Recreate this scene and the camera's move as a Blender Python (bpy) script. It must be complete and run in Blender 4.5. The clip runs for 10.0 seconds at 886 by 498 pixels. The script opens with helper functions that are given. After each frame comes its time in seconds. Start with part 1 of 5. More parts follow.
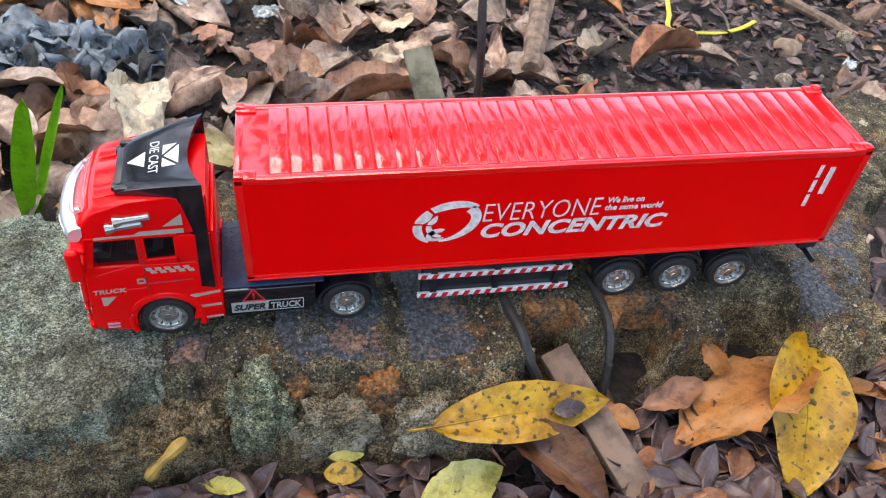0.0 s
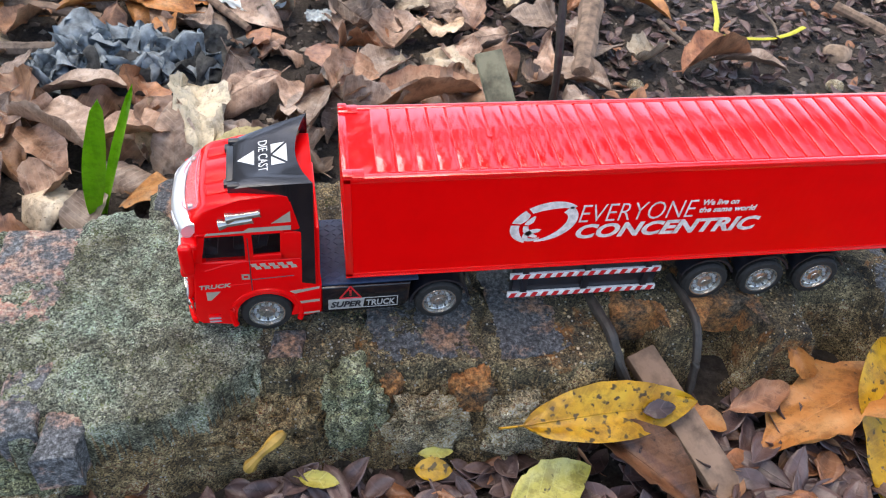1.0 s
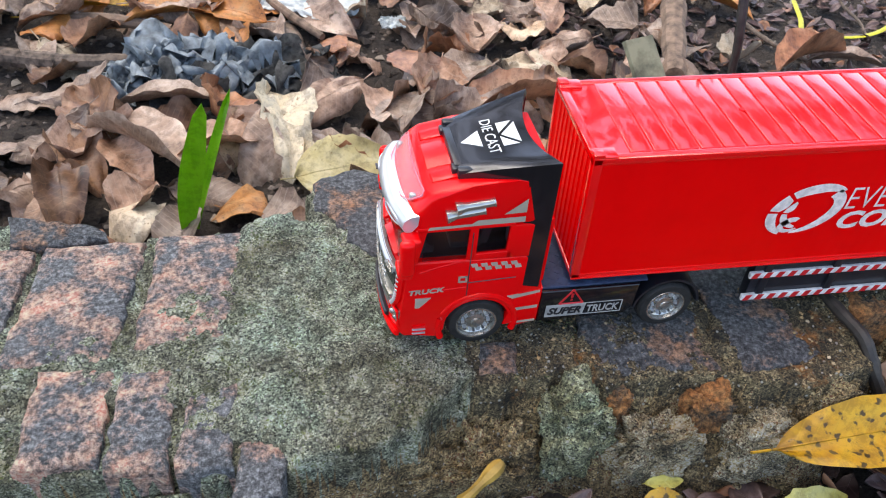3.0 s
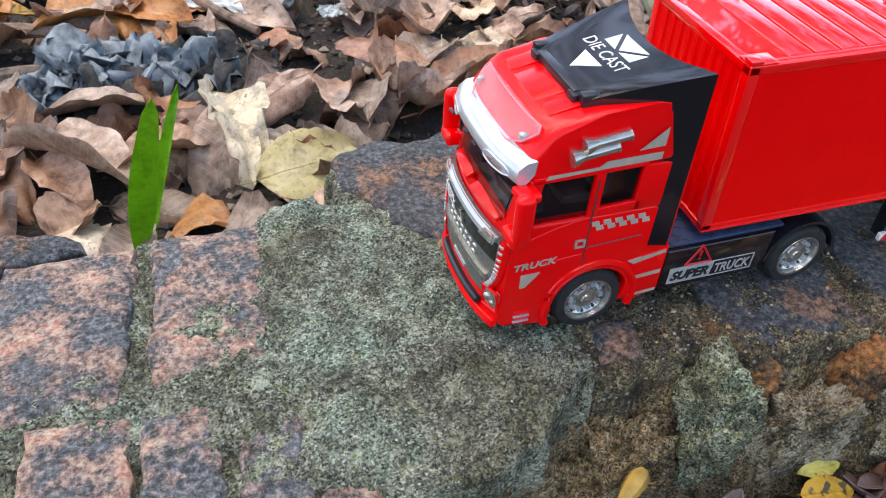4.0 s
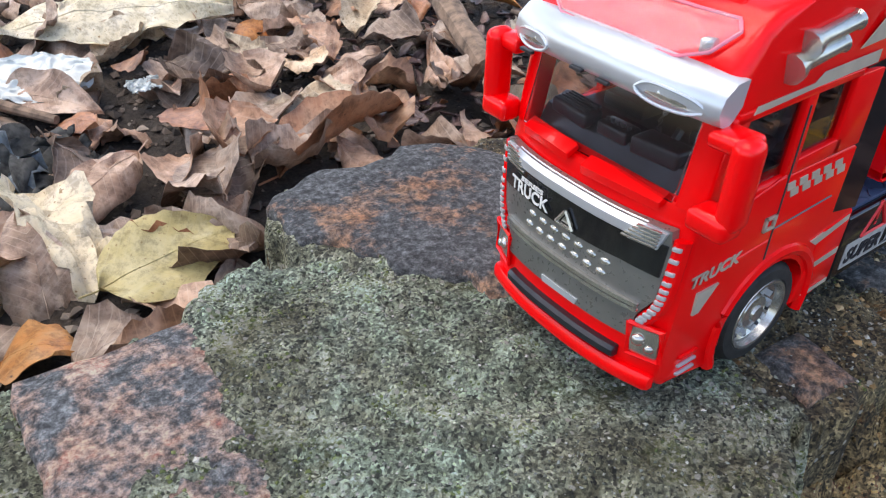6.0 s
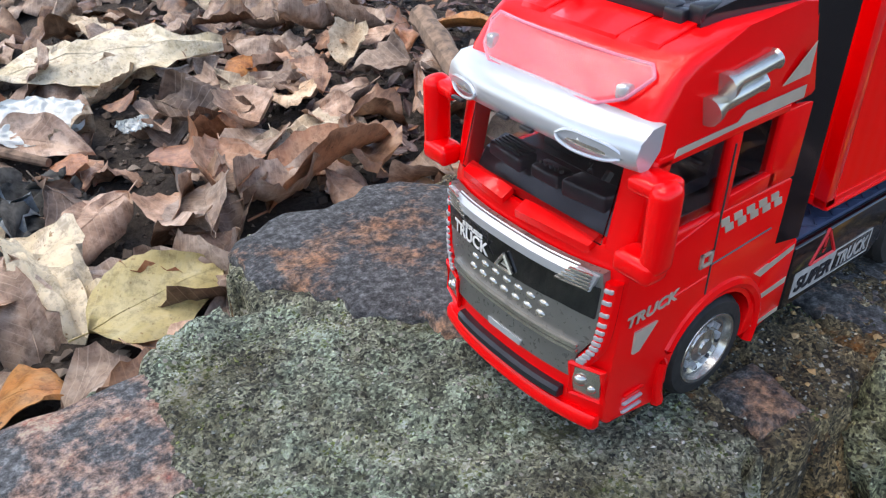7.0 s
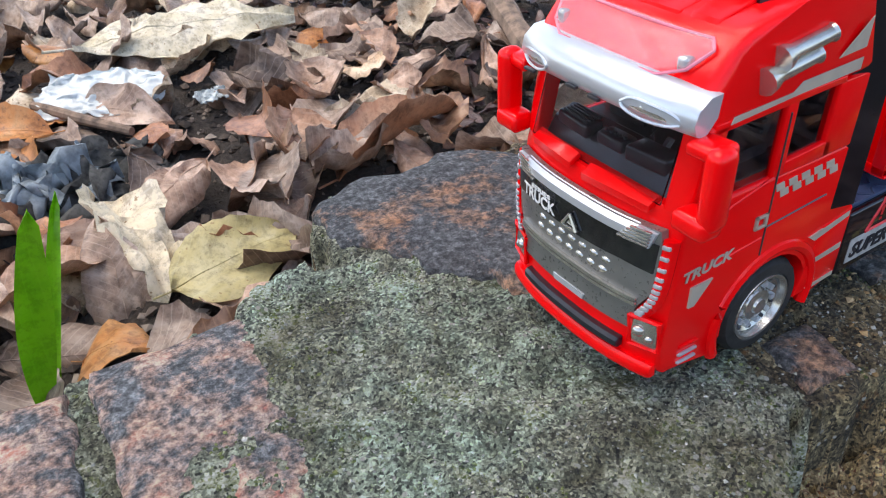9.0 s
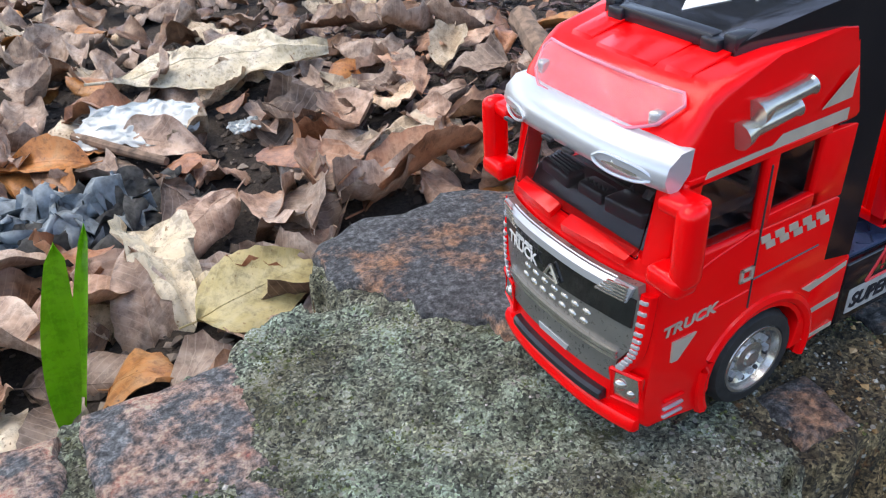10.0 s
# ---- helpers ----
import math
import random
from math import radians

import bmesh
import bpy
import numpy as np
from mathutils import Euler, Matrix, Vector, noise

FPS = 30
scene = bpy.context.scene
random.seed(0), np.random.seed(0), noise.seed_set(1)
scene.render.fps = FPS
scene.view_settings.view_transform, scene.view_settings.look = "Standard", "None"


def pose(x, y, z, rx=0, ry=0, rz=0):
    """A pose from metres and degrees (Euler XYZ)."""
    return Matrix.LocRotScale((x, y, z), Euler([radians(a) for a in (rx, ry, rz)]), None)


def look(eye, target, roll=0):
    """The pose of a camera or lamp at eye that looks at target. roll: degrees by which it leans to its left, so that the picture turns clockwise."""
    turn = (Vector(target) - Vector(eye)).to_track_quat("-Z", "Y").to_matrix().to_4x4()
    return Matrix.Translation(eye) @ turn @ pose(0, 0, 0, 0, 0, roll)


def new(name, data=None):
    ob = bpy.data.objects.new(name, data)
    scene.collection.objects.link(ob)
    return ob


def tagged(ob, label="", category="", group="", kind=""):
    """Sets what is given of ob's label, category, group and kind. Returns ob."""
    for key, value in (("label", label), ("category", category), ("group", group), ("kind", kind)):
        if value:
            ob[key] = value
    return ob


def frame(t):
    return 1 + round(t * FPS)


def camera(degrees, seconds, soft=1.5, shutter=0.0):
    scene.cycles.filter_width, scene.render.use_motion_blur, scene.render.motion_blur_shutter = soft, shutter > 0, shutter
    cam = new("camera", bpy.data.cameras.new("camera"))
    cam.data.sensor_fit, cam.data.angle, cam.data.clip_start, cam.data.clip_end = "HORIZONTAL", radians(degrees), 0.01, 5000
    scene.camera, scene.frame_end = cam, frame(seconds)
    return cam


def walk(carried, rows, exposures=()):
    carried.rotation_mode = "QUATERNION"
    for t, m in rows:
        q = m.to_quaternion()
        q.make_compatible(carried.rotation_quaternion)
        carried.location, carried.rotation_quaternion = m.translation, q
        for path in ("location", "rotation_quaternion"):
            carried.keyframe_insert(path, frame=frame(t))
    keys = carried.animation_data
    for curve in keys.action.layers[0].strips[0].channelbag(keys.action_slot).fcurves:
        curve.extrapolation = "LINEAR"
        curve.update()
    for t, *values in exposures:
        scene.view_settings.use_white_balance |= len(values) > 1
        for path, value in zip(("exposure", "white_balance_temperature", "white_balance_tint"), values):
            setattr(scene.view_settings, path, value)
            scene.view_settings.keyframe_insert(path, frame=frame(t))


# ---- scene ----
cam = camera(58.72, 10.0, soft=1.0)
cam.data.dof.use_dof, cam.data.dof.focus_distance, cam.data.dof.aperture_fstop = True, 0.20, 90.0
PATH = [
    (0.0, (0.01883, -0.22901, 0.26763), (0.3924, 1.1706, -1.1113), 8.0),
    (0.5, (0.00416, -0.22966, 0.26665), (0.356, 1.1768, -1.111), 7.7),
    (1.0, (-0.01254, -0.22913, 0.26611), (0.3096, 1.1872, -1.1087), 7.2),
    (1.5, (-0.02169, -0.22921, 0.26367), (0.2715, 1.1991, -1.1052), 6.7),
    (2.0, (-0.04454, -0.22987, 0.26693), (0.2188, 1.2151, -1.0905), 6.0),
    (2.5, (-0.06132, -0.20763, 0.23965), (0.1897, 1.2487, -1.108), 5.4),
    (2.7, (-0.07329, -0.20315, 0.23464), (0.189, 1.2571, -1.1065), 5.3),
    (3.8, (-0.11499, -0.15074, 0.17339), (0.3349, 1.291, -1.1377), 4.5),
    (4.0, (-0.12758, -0.14464, 0.16828), (0.3691, 1.2907, -1.1329), 4.1),
    (4.5, (-0.14183, -0.122, 0.1515), (0.496, 1.2762, -1.1284), 3.4),
    (5.0, (-0.15783, -0.09748, 0.12685), (0.6044, 1.2711, -1.1165), 2.8),
    (5.5, (-0.1611, -0.07007, 0.09953), (0.7105, 1.2804, -1.0906), 2.5),
    (5.7, (-0.15561, -0.06353, 0.10455), (0.7586, 1.2824, -1.0585), 2.6),
    (6.8, (-0.1413, -0.06634, 0.10308), (0.8079, 1.3089, -0.9959), -0.1),
    (7.0, (-0.13812, -0.06887, 0.10837), (0.8026, 1.3188, -0.9823), -0.7),
    (7.5, (-0.13282, -0.07555, 0.11436), (0.7906, 1.3277, -0.9711), -1.5),
    (8.0, (-0.14148, -0.07852, 0.11583), (0.7303, 1.3408, -0.9912), -2.2),
    (8.5, (-0.14366, -0.07946, 0.1129), (0.6788, 1.3479, -1.0212), -2.6),
    (9.0, (-0.14635, -0.07819, 0.11321), (0.6411, 1.3615, -1.0301), -2.7),
    (9.5, (-0.13548, -0.07799, 0.11772), (0.6088, 1.3723, -1.041), -3.6),
    (10.0, (-0.13493, -0.08082, 0.11626), (0.5817, 1.4369, -0.9713), -4.3),
]
walk(cam, [(t, look(eye, target, roll)) for t, eye, target, roll in PATH], [(0.0, 1.5, 6950, 12), (10.0, 1.42, 6700, 12)])

# ---- world, sun, exposure ----
SUN_EL, SUN_AZ = radians(70), radians(318)
world = bpy.data.worlds.new("sky")
scene.world = world
world.use_nodes = True
wn = world.node_tree
sky = wn.nodes.new("ShaderNodeTexSky")
sky.sky_type, sky.sun_disc = "NISHITA", False
sky.sun_elevation, sky.sun_rotation = SUN_EL, SUN_AZ
sky.air_density, sky.dust_density = 1.0, 2.5
wn.links.new(sky.outputs[0], wn.nodes["Background"].inputs[0])
wn.nodes["Background"].inputs[1].default_value = 0.19
sun = new("sun", bpy.data.lights.new("sun", "SUN"))
sun.data.energy, sun.data.angle, sun.data.color = 1.9, radians(60), (1.0, 0.96, 0.89)
sun.matrix_world = look((0, 0, 0), (-math.sin(SUN_AZ) * math.cos(SUN_EL), -math.cos(SUN_AZ) * math.cos(SUN_EL), -math.sin(SUN_EL)))


# ---- materials ----
def tree(name):
    m = bpy.data.materials.new(name)
    m.use_nodes = True
    nt = m.node_tree
    return m, nt, nt.nodes["Principled BSDF"]


def node(nt, kind, **values):
    n = nt.nodes.new(kind)
    for k, v in values.items():
        if k in n.inputs:
            n.inputs[k].default_value = v
    return n


def noise_tex(nt, coord, scale, detail=6.0, rough=0.6, distort=0.0):
    n = node(nt, "ShaderNodeTexNoise", Scale=scale, Detail=detail, Roughness=rough, Distortion=distort)
    nt.links.new(coord, n.inputs["Vector"])
    return n.outputs["Fac"]


def ramp(nt, fac, stops):
    r = nt.nodes.new("ShaderNodeValToRGB")
    e = r.color_ramp.elements
    while len(e) < len(stops):
        e.new(0.5)
    for el, (p, c) in zip(e, stops):
        el.position = p
        el.color = (*c, 1) if len(c) == 3 else c
    nt.links.new(fac, r.inputs[0])
    return r.outputs[0]


def mix(nt, fac, a, b, mode="MIX"):
    m = nt.nodes.new("ShaderNodeMix")
    m.data_type, m.blend_type = "RGBA", mode
    for s, v in ((m.inputs[0], fac), (m.inputs[6], a), (m.inputs[7], b)):
        if isinstance(v, (int, float)):
            s.default_value = v
        elif isinstance(v, tuple):
            s.default_value = (*v, 1)
        else:
            nt.links.new(v, s)
    return m.outputs[2]


def coords(nt, which="Object"):
    return nt.nodes.new("ShaderNodeTexCoord").outputs[which]


def bump(nt, bsdf, height, strength, distance):
    b = node(nt, "ShaderNodeBump", Strength=strength, Distance=distance)
    nt.links.new(height, b.inputs["Height"])
    nt.links.new(b.outputs[0], bsdf.inputs["Normal"])


def paint(name, color, rough=0.3, metallic=0.0, coat=0.0, wear=0.06, scale=120, relief=0.05, gloss=0.5):
    """Moulded plastic, paint or plated metal with faint unevenness."""
    m, nt, b = tree(name)
    c = coords(nt)
    f = noise_tex(nt, c, scale, 5)
    g = noise_tex(nt, c, scale * 9, 3)
    dark = tuple(v * (1 - wear * 3) for v in color)
    lite = tuple(min(1, v * (1 + wear)) for v in color)
    nt.links.new(ramp(nt, f, [(0.3, dark), (0.6, lite)]), b.inputs["Base Color"])
    r = nt.nodes.new("ShaderNodeMapRange")
    r.inputs[3].default_value, r.inputs[4].default_value = max(0.02, rough - 0.07), rough + 0.1
    nt.links.new(g, r.inputs[0])
    nt.links.new(r.outputs[0], b.inputs["Roughness"])
    b.inputs["Metallic"].default_value = metallic
    b.inputs["Coat Weight"].default_value = coat
    b.inputs["Specular IOR Level"].default_value = gloss
    b.inputs["Coat Roughness"].default_value = 0.08
    b.inputs["Coat IOR"].default_value = 1.6
    bump(nt, b, f, relief, 0.0004)
    return m


def leafy(name, dark, mid, light, rough=0.55, spots=0.0, spot=(0.03, 0.02, 0.01), vary=0.35, veins=90):
    """A fallen leaf: blotches, side veins, spots, its own tint for each leaf."""
    m, nt, b = tree(name)
    c = coords(nt)
    rnd = nt.nodes.new("ShaderNodeObjectInfo").outputs["Random"]
    shift = nt.nodes.new("ShaderNodeVectorMath")
    shift.operation = "MULTIPLY_ADD"
    nt.links.new(rnd, shift.inputs[0])
    shift.inputs[1].default_value = (7, 3, 5)
    nt.links.new(c, shift.inputs[2])
    v = shift.outputs[0]
    col = ramp(nt, noise_tex(nt, v, 38, 5, 0.6, 0.6), [(0.3, dark), (0.5, mid), (0.7, light)])
    tint = ramp(nt, rnd, [(0.0, (1 - vary,) * 3), (0.5, (1, 1, 1)), (1.0, (1 + vary * 0.5, 1, 1 - vary * 0.3))])
    col = mix(nt, 1.0, col, tint, "MULTIPLY")
    if spots:
        s = ramp(nt, noise_tex(nt, v, 330, 2, 0.4), [(0.70 - spots * 0.10, (0, 0, 0)), (0.76 - spots * 0.10, (1, 1, 1))])
        col = mix(nt, s, col, spot)
    # side veins run slanting from the midrib
    sep = nt.nodes.new("ShaderNodeSeparateXYZ")
    nt.links.new(c, sep.inputs[0])
    side = nt.nodes.new("ShaderNodeMath")
    side.operation = "ABSOLUTE"
    nt.links.new(sep.outputs[1], side.inputs[0])
    along = nt.nodes.new("ShaderNodeMath")
    along.operation = "MULTIPLY_ADD"
    nt.links.new(side.outputs[0], along.inputs[0])
    along.inputs[1].default_value = -0.9
    nt.links.new(sep.outputs[0], along.inputs[2])
    step = nt.nodes.new("ShaderNodeMath")
    step.operation = "PINGPONG"
    nt.links.new(along.outputs[0], step.inputs[0])
    step.inputs[1].default_value = 0.3 / veins
    line = nt.nodes.new("ShaderNodeMapRange")
    line.inputs[1].default_value, line.inputs[2].default_value = 0.0, 0.05 / veins
    line.inputs[3].default_value, line.inputs[4].default_value = 1.0, 0.0
    nt.links.new(step.outputs[0], line.inputs[0])
    vein = mix(nt, 1.0, line.outputs[0], (0.30, 0.30, 0.30), "MULTIPLY")
    edge = ramp(nt, noise_tex(nt, v, 120, 6, 0.75), [(0.40, (0.45, 0.42, 0.40)), (0.52, (1, 1, 1)), (0.7, (1.12, 1.1, 1.06))])
    col = mix(nt, 0.7, col, edge, "MULTIPLY")
    nt.links.new(mix(nt, vein, col, light), b.inputs["Base Color"])
    b.inputs["Roughness"].default_value = rough
    b.inputs["Subsurface Weight"].default_value = 0.0
    bump(nt, b, noise_tex(nt, v, 160, 6), 0.35, 0.0015)
    return m


def cells(nt, c, scale):
    """Grains: (random value for each grain, distance to its middle)."""
    v = nt.nodes.new("ShaderNodeTexVoronoi")
    v.inputs["Scale"].default_value = scale
    nt.links.new(c, v.inputs["Vector"])
    sep = nt.nodes.new("ShaderNodeSeparateColor")
    nt.links.new(v.outputs["Color"], sep.inputs[0])
    return sep.outputs[0], v.outputs["Distance"]


def gritty(name, base, tone, moss_from, lime, stain, stain_from, relief=0.007):
    """Old mortar or rubble: sand grains, pebbles, moss in patches, lime bloom and stains."""
    m, nt, b = tree(name)
    c = coords(nt)
    mid = noise_tex(nt, c, 75, 8, 0.72, 0.2)
    fine = noise_tex(nt, c, 700, 7, 0.8)
    g1, d1 = cells(nt, c, 1750)
    g2, d2 = cells(nt, c, 620)
    col = ramp(nt, mid, [(0.34, base[0]), (0.46, base[1]), (0.55, base[2]), (0.68, base[3])])
    col = mix(nt, 1.0, col, ramp(nt, g1, [(0.0, (0.04,) * 3), (0.45, (0.40,) * 3), (0.8, (0.60,) * 3), (1.0, (1.0,) * 3)]), "OVERLAY")
    col = mix(nt, 0.8, col, ramp(nt, fine, [(0.36, (0.06, 0.06, 0.05)), (0.5, (0.5, 0.5, 0.48)), (0.62, (0.95, 0.95, 0.92))]), "OVERLAY")
    col = mix(nt, 0.9, col, ramp(nt, noise_tex(nt, c, 23, 6, 0.68, 0.6), [(0.36, tone[0]), (0.5, tone[1]), (0.62, tone[2])]), "MULTIPLY")
    bloom = ramp(nt, noise_tex(nt, c, 44, 6, 0.75, 0.3), [(0.58, (0, 0, 0)), (0.72, (lime,) * 3)])
    col = mix(nt, bloom, col, mix(nt, 0.6, (0.44, 0.52, 0.46), ramp(nt, g1, [(0.0, (0.25,) * 3), (1.0, (0.8,) * 3)]), "OVERLAY"))
    mossy = ramp(nt, noise_tex(nt, c, 37, 7, 0.78, 0.4), [(moss_from, (0, 0, 0)), (moss_from + 0.09, (0.9,) * 3)])
    col = mix(nt, mossy, col, ramp(nt, fine, [(0.36, (0.018, 0.022, 0.007)), (0.52, (0.09, 0.095, 0.03)), (0.68, (0.24, 0.24, 0.10))]))
    rust = ramp(nt, noise_tex(nt, c, 31, 7, 0.75, 0.4), [(stain_from, (0, 0, 0)), (stain_from + 0.1, (0.85,) * 3)])
    col = mix(nt, rust, col, mix(nt, 0.6, stain, ramp(nt, fine, [(0.38, (0.15,) * 3), (0.62, (0.85,) * 3)]), "OVERLAY"))
    pale = ramp(nt, g2, [(0.90, (0, 0, 0)), (0.92, (1, 1, 1))])
    spot = mix(nt, 1.0, pale, ramp(nt, d2, [(0.28, (0.9,) * 3), (0.4, (0, 0, 0))]), "MULTIPLY")
    col = mix(nt, spot, col, (0.56, 0.54, 0.46))
    # shade of small pits, put into the colour as dark spots without depth
    pit = ramp(nt, g2, [(0.11, (1, 1, 1)), (0.13, (0, 0, 0))])
    pit_shade = mix(nt, 1.0, pit, ramp(nt, d2, [(0.25, (0.85,) * 3), (0.42, (0, 0, 0))]), "MULTIPLY")
    col = mix(nt, pit_shade, col, (0.03, 0.03, 0.022))
    nt.links.new(col, b.inputs["Base Color"])
    b.inputs["Roughness"].default_value = 0.8
    h = mix(nt, 0.45, mid, fine)
    h = mix(nt, 0.35, h, g1)
    bump(nt, b, h, 1.0, relief)
    return m


def brickwork(name, a, bb, crust, cover):
    """Fired brick with a blackened crust worn away in patches."""
    m, nt, b = tree(name)
    c = coords(nt)
    rnd = nt.nodes.new("ShaderNodeObjectInfo").outputs["Random"]
    add = nt.nodes.new("ShaderNodeVectorMath")
    add.operation = "MULTIPLY_ADD"
    nt.links.new(rnd, add.inputs[0])
    add.inputs[1].default_value = (3, 4, 5)
    nt.links.new(c, add.inputs[2])
    v = add.outputs[0]
    fine = noise_tex(nt, v, 520, 7, 0.8)
    col = ramp(nt, noise_tex(nt, v, 110, 5, 0.7), [(0.3, a), (0.7, bb)])
    worn = mix(nt, 0.2, noise_tex(nt, v, 42, 10, 0.72), noise_tex(nt, v, 260, 6, 0.75))
    black = ramp(nt, worn, [(cover - 0.05, (0, 0, 0)), (cover + 0.05, (1, 1, 1))])
    cr = ramp(nt, fine, [(0.3, tuple(x * 0.35 for x in crust)), (0.55, tuple(x * 1.2 for x in crust)), (0.75, tuple(x * 2.6 for x in crust))])
    nt.links.new(mix(nt, 0.7, mix(nt, black, cr, col), ramp(nt, fine, [(0.40, (0.10,) * 3), (0.5, (0.5,) * 3), (0.6, (0.95,) * 3)]), "OVERLAY"), b.inputs["Base Color"])
    b.inputs["Roughness"].default_value = 0.75
    bump(nt, b, mix(nt, 0.35, fine, black), 1.0, 0.0035)
    return m


def soil(name):
    m, nt, b = tree(name)
    c = coords(nt)
    f = noise_tex(nt, c, 26, 8, 0.7)
    g = noise_tex(nt, c, 240, 6, 0.7)
    col = ramp(nt, f, [(0.3, (0.012, 0.009, 0.007)), (0.55, (0.035, 0.025, 0.018)), (0.75, (0.09, 0.064, 0.042))])
    nt.links.new(mix(nt, 0.35, col, ramp(nt, g, [(0.35, (0.02, 0.015, 0.012)), (0.7, (0.19, 0.16, 0.13))])), b.inputs["Base Color"])
    b.inputs["Roughness"].default_value = 0.95
    bump(nt, b, mix(nt, 0.5, f, g), 1.0, 0.012)
    return m


def glass(name, tint=(0.5, 0.5, 0.54), rough=0.0, alpha_mix=1.0):
    m, nt, b = tree(name)
    b.inputs["Base Color"].default_value = (*tint, 1)
    b.inputs["Roughness"].default_value = rough
    b.inputs["Transmission Weight"].default_value = alpha_mix
    b.inputs["IOR"].default_value = 1.28
    return m


RED = paint("red_enamel", (0.90, 0.0015, 0.003), 0.2, 0, 0.18, 0.02, 60, 0.03, 0.2)
RED_BOX = paint("red_plastic", (0.92, 0.001, 0.002), 0.16, 0, 1.0, 0.02, 60, 0.012, 0.3)
RED_BOX.node_tree.nodes["Principled BSDF"].inputs["Coat Roughness"].default_value = 0.03
RED_SIDE = paint("red_smooth_plastic", (0.94, 0.001, 0.002), 0.30, 0, 0.0, 0.015, 60, 0.02, 0.12)
BLACK = paint("black_plastic", (0.012, 0.013, 0.018), 0.32, 0, 0.1, 0.1, 200, 0.1)
BLACK_GLOSS = paint("gloss_black", (0.006, 0.006, 0.008), 0.12, 0, 0.4, 0.05)
DARK = paint("dark_interior", (0.030, 0.030, 0.034), 0.3, 0, 0.2)
DECK = paint("blue_black_deck", (0.035, 0.055, 0.11), 0.55, 0.0, 0.0, 0.1, 300, 0.3, 0.3)
SILVER = paint("silver_plating", (0.60, 0.62, 0.64), 0.30, 0.55, 0, 0.01, 18, 0.0)
CHROME = paint("chrome", (0.52, 0.50, 0.45), 0.22, 0.85, 0, 0.05, 200, 0.1)
GREY = paint("grey_plate", (0.24, 0.235, 0.22), 0.28, 0.6, 0.1)
GOLD = paint("champagne_print", (0.54, 0.47, 0.37), 0.4, 0.3)
WHITE = paint("white_print", (0.78, 0.76, 0.72), 0.45, 0, 0, 0.08, 400)
SIGN_PRINT = paint("dull_sign_print", (0.40, 0.385, 0.36), 0.45, 0, 0, 0.08, 400)
LENS_RIM = paint("pale_lens_rim", (0.72, 0.2, 0.26), 0.2, 0, 0.3)
PINKISH = paint("worn_white_print", (0.86, 0.74, 0.68), 0.45, 0, 0, 0.12, 300)
RUBBER = paint("rubber", (0.016, 0.015, 0.014), 0.7, 0, 0, 0.2, 500, 0.3)
RED_PRINT = paint("red_print", (0.6, 0.015, 0.02), 0.4)
GLASS = glass("smoked_glass", (0.64, 0.64, 0.67))
# clear cover: pale colour at low alpha paints in its whitish reflection
CLEAR = paint("clear_lens_sheen", (0.80, 0.76, 0.82), 0.06, 0, 0.3, 0.05, 90)
CLEAR.node_tree.nodes["Principled BSDF"].inputs["Alpha"].default_value = 0.2
MASON = gritty("weathered_mortar", [(0.11, 0.11, 0.075), (0.30, 0.308, 0.235), (0.50, 0.518, 0.42), (0.80, 0.82, 0.70)],
               [(0.48, 0.44, 0.32), (0.95, 0.96, 0.87), (0.92, 1.10, 1.02)], 0.55, 0.42, (0.30, 0.14, 0.05), 0.80, 0.011)
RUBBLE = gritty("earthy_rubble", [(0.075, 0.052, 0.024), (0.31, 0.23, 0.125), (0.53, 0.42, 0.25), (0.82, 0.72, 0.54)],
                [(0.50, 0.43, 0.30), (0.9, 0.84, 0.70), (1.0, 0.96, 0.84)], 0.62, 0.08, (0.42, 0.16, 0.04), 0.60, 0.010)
CRUST = gritty("dark_wall_crust", [(0.03, 0.025, 0.016), (0.12, 0.10, 0.062), (0.25, 0.21, 0.13), (0.54, 0.45, 0.30)],
               [(0.45, 0.42, 0.38), (0.95, 0.90, 0.76), (1.05, 0.98, 0.80)], 0.60, 0.08, (0.48, 0.19, 0.04), 0.575)
BRICK = brickwork("pink_brick", (0.70, 0.38, 0.25), (0.88, 0.58, 0.44), (0.165, 0.170, 0.172), 0.52)
BRICK_DARK = brickwork("blackened_brick", (0.42, 0.19, 0.085), (0.56, 0.34, 0.21), (0.10, 0.104, 0.106), 0.575)
BRICK_RUST = brickwork("rusty_brick", (0.46, 0.17, 0.045), (0.56, 0.28, 0.10), (0.13, 0.10, 0.065), 0.48)
STONE = gritty("pale_stone", [(0.15, 0.125, 0.08), (0.45, 0.39, 0.27), (0.68, 0.61, 0.47), (0.86, 0.81, 0.70)],
               [(0.55, 0.48, 0.36), (0.95, 0.92, 0.84), (1.0, 1.0, 0.96)], 0.66, 0.2, (0.40, 0.17, 0.05), 0.63)
STONE_GREEN = gritty("algae_stone", [(0.10, 0.10, 0.055), (0.28, 0.275, 0.175), (0.46, 0.45, 0.32), (0.70, 0.69, 0.55)],
                     [(0.5, 0.5, 0.36), (0.92, 0.96, 0.82), (0.92, 1.06, 0.94)], 0.60, 0.35, (0.32, 0.16, 0.05), 0.68)
SOIL = soil("dark_soil")
LEAF_TAN = leafy("tan_leaf", (0.17, 0.103, 0.066), (0.41, 0.288, 0.208), (0.62, 0.50, 0.40), 0.5, vary=0.5)
LEAF_BROWN = leafy("brown_leaf", (0.10, 0.045, 0.022), (0.29, 0.15, 0.08), (0.45, 0.27, 0.16), 0.42, vary=0.5)
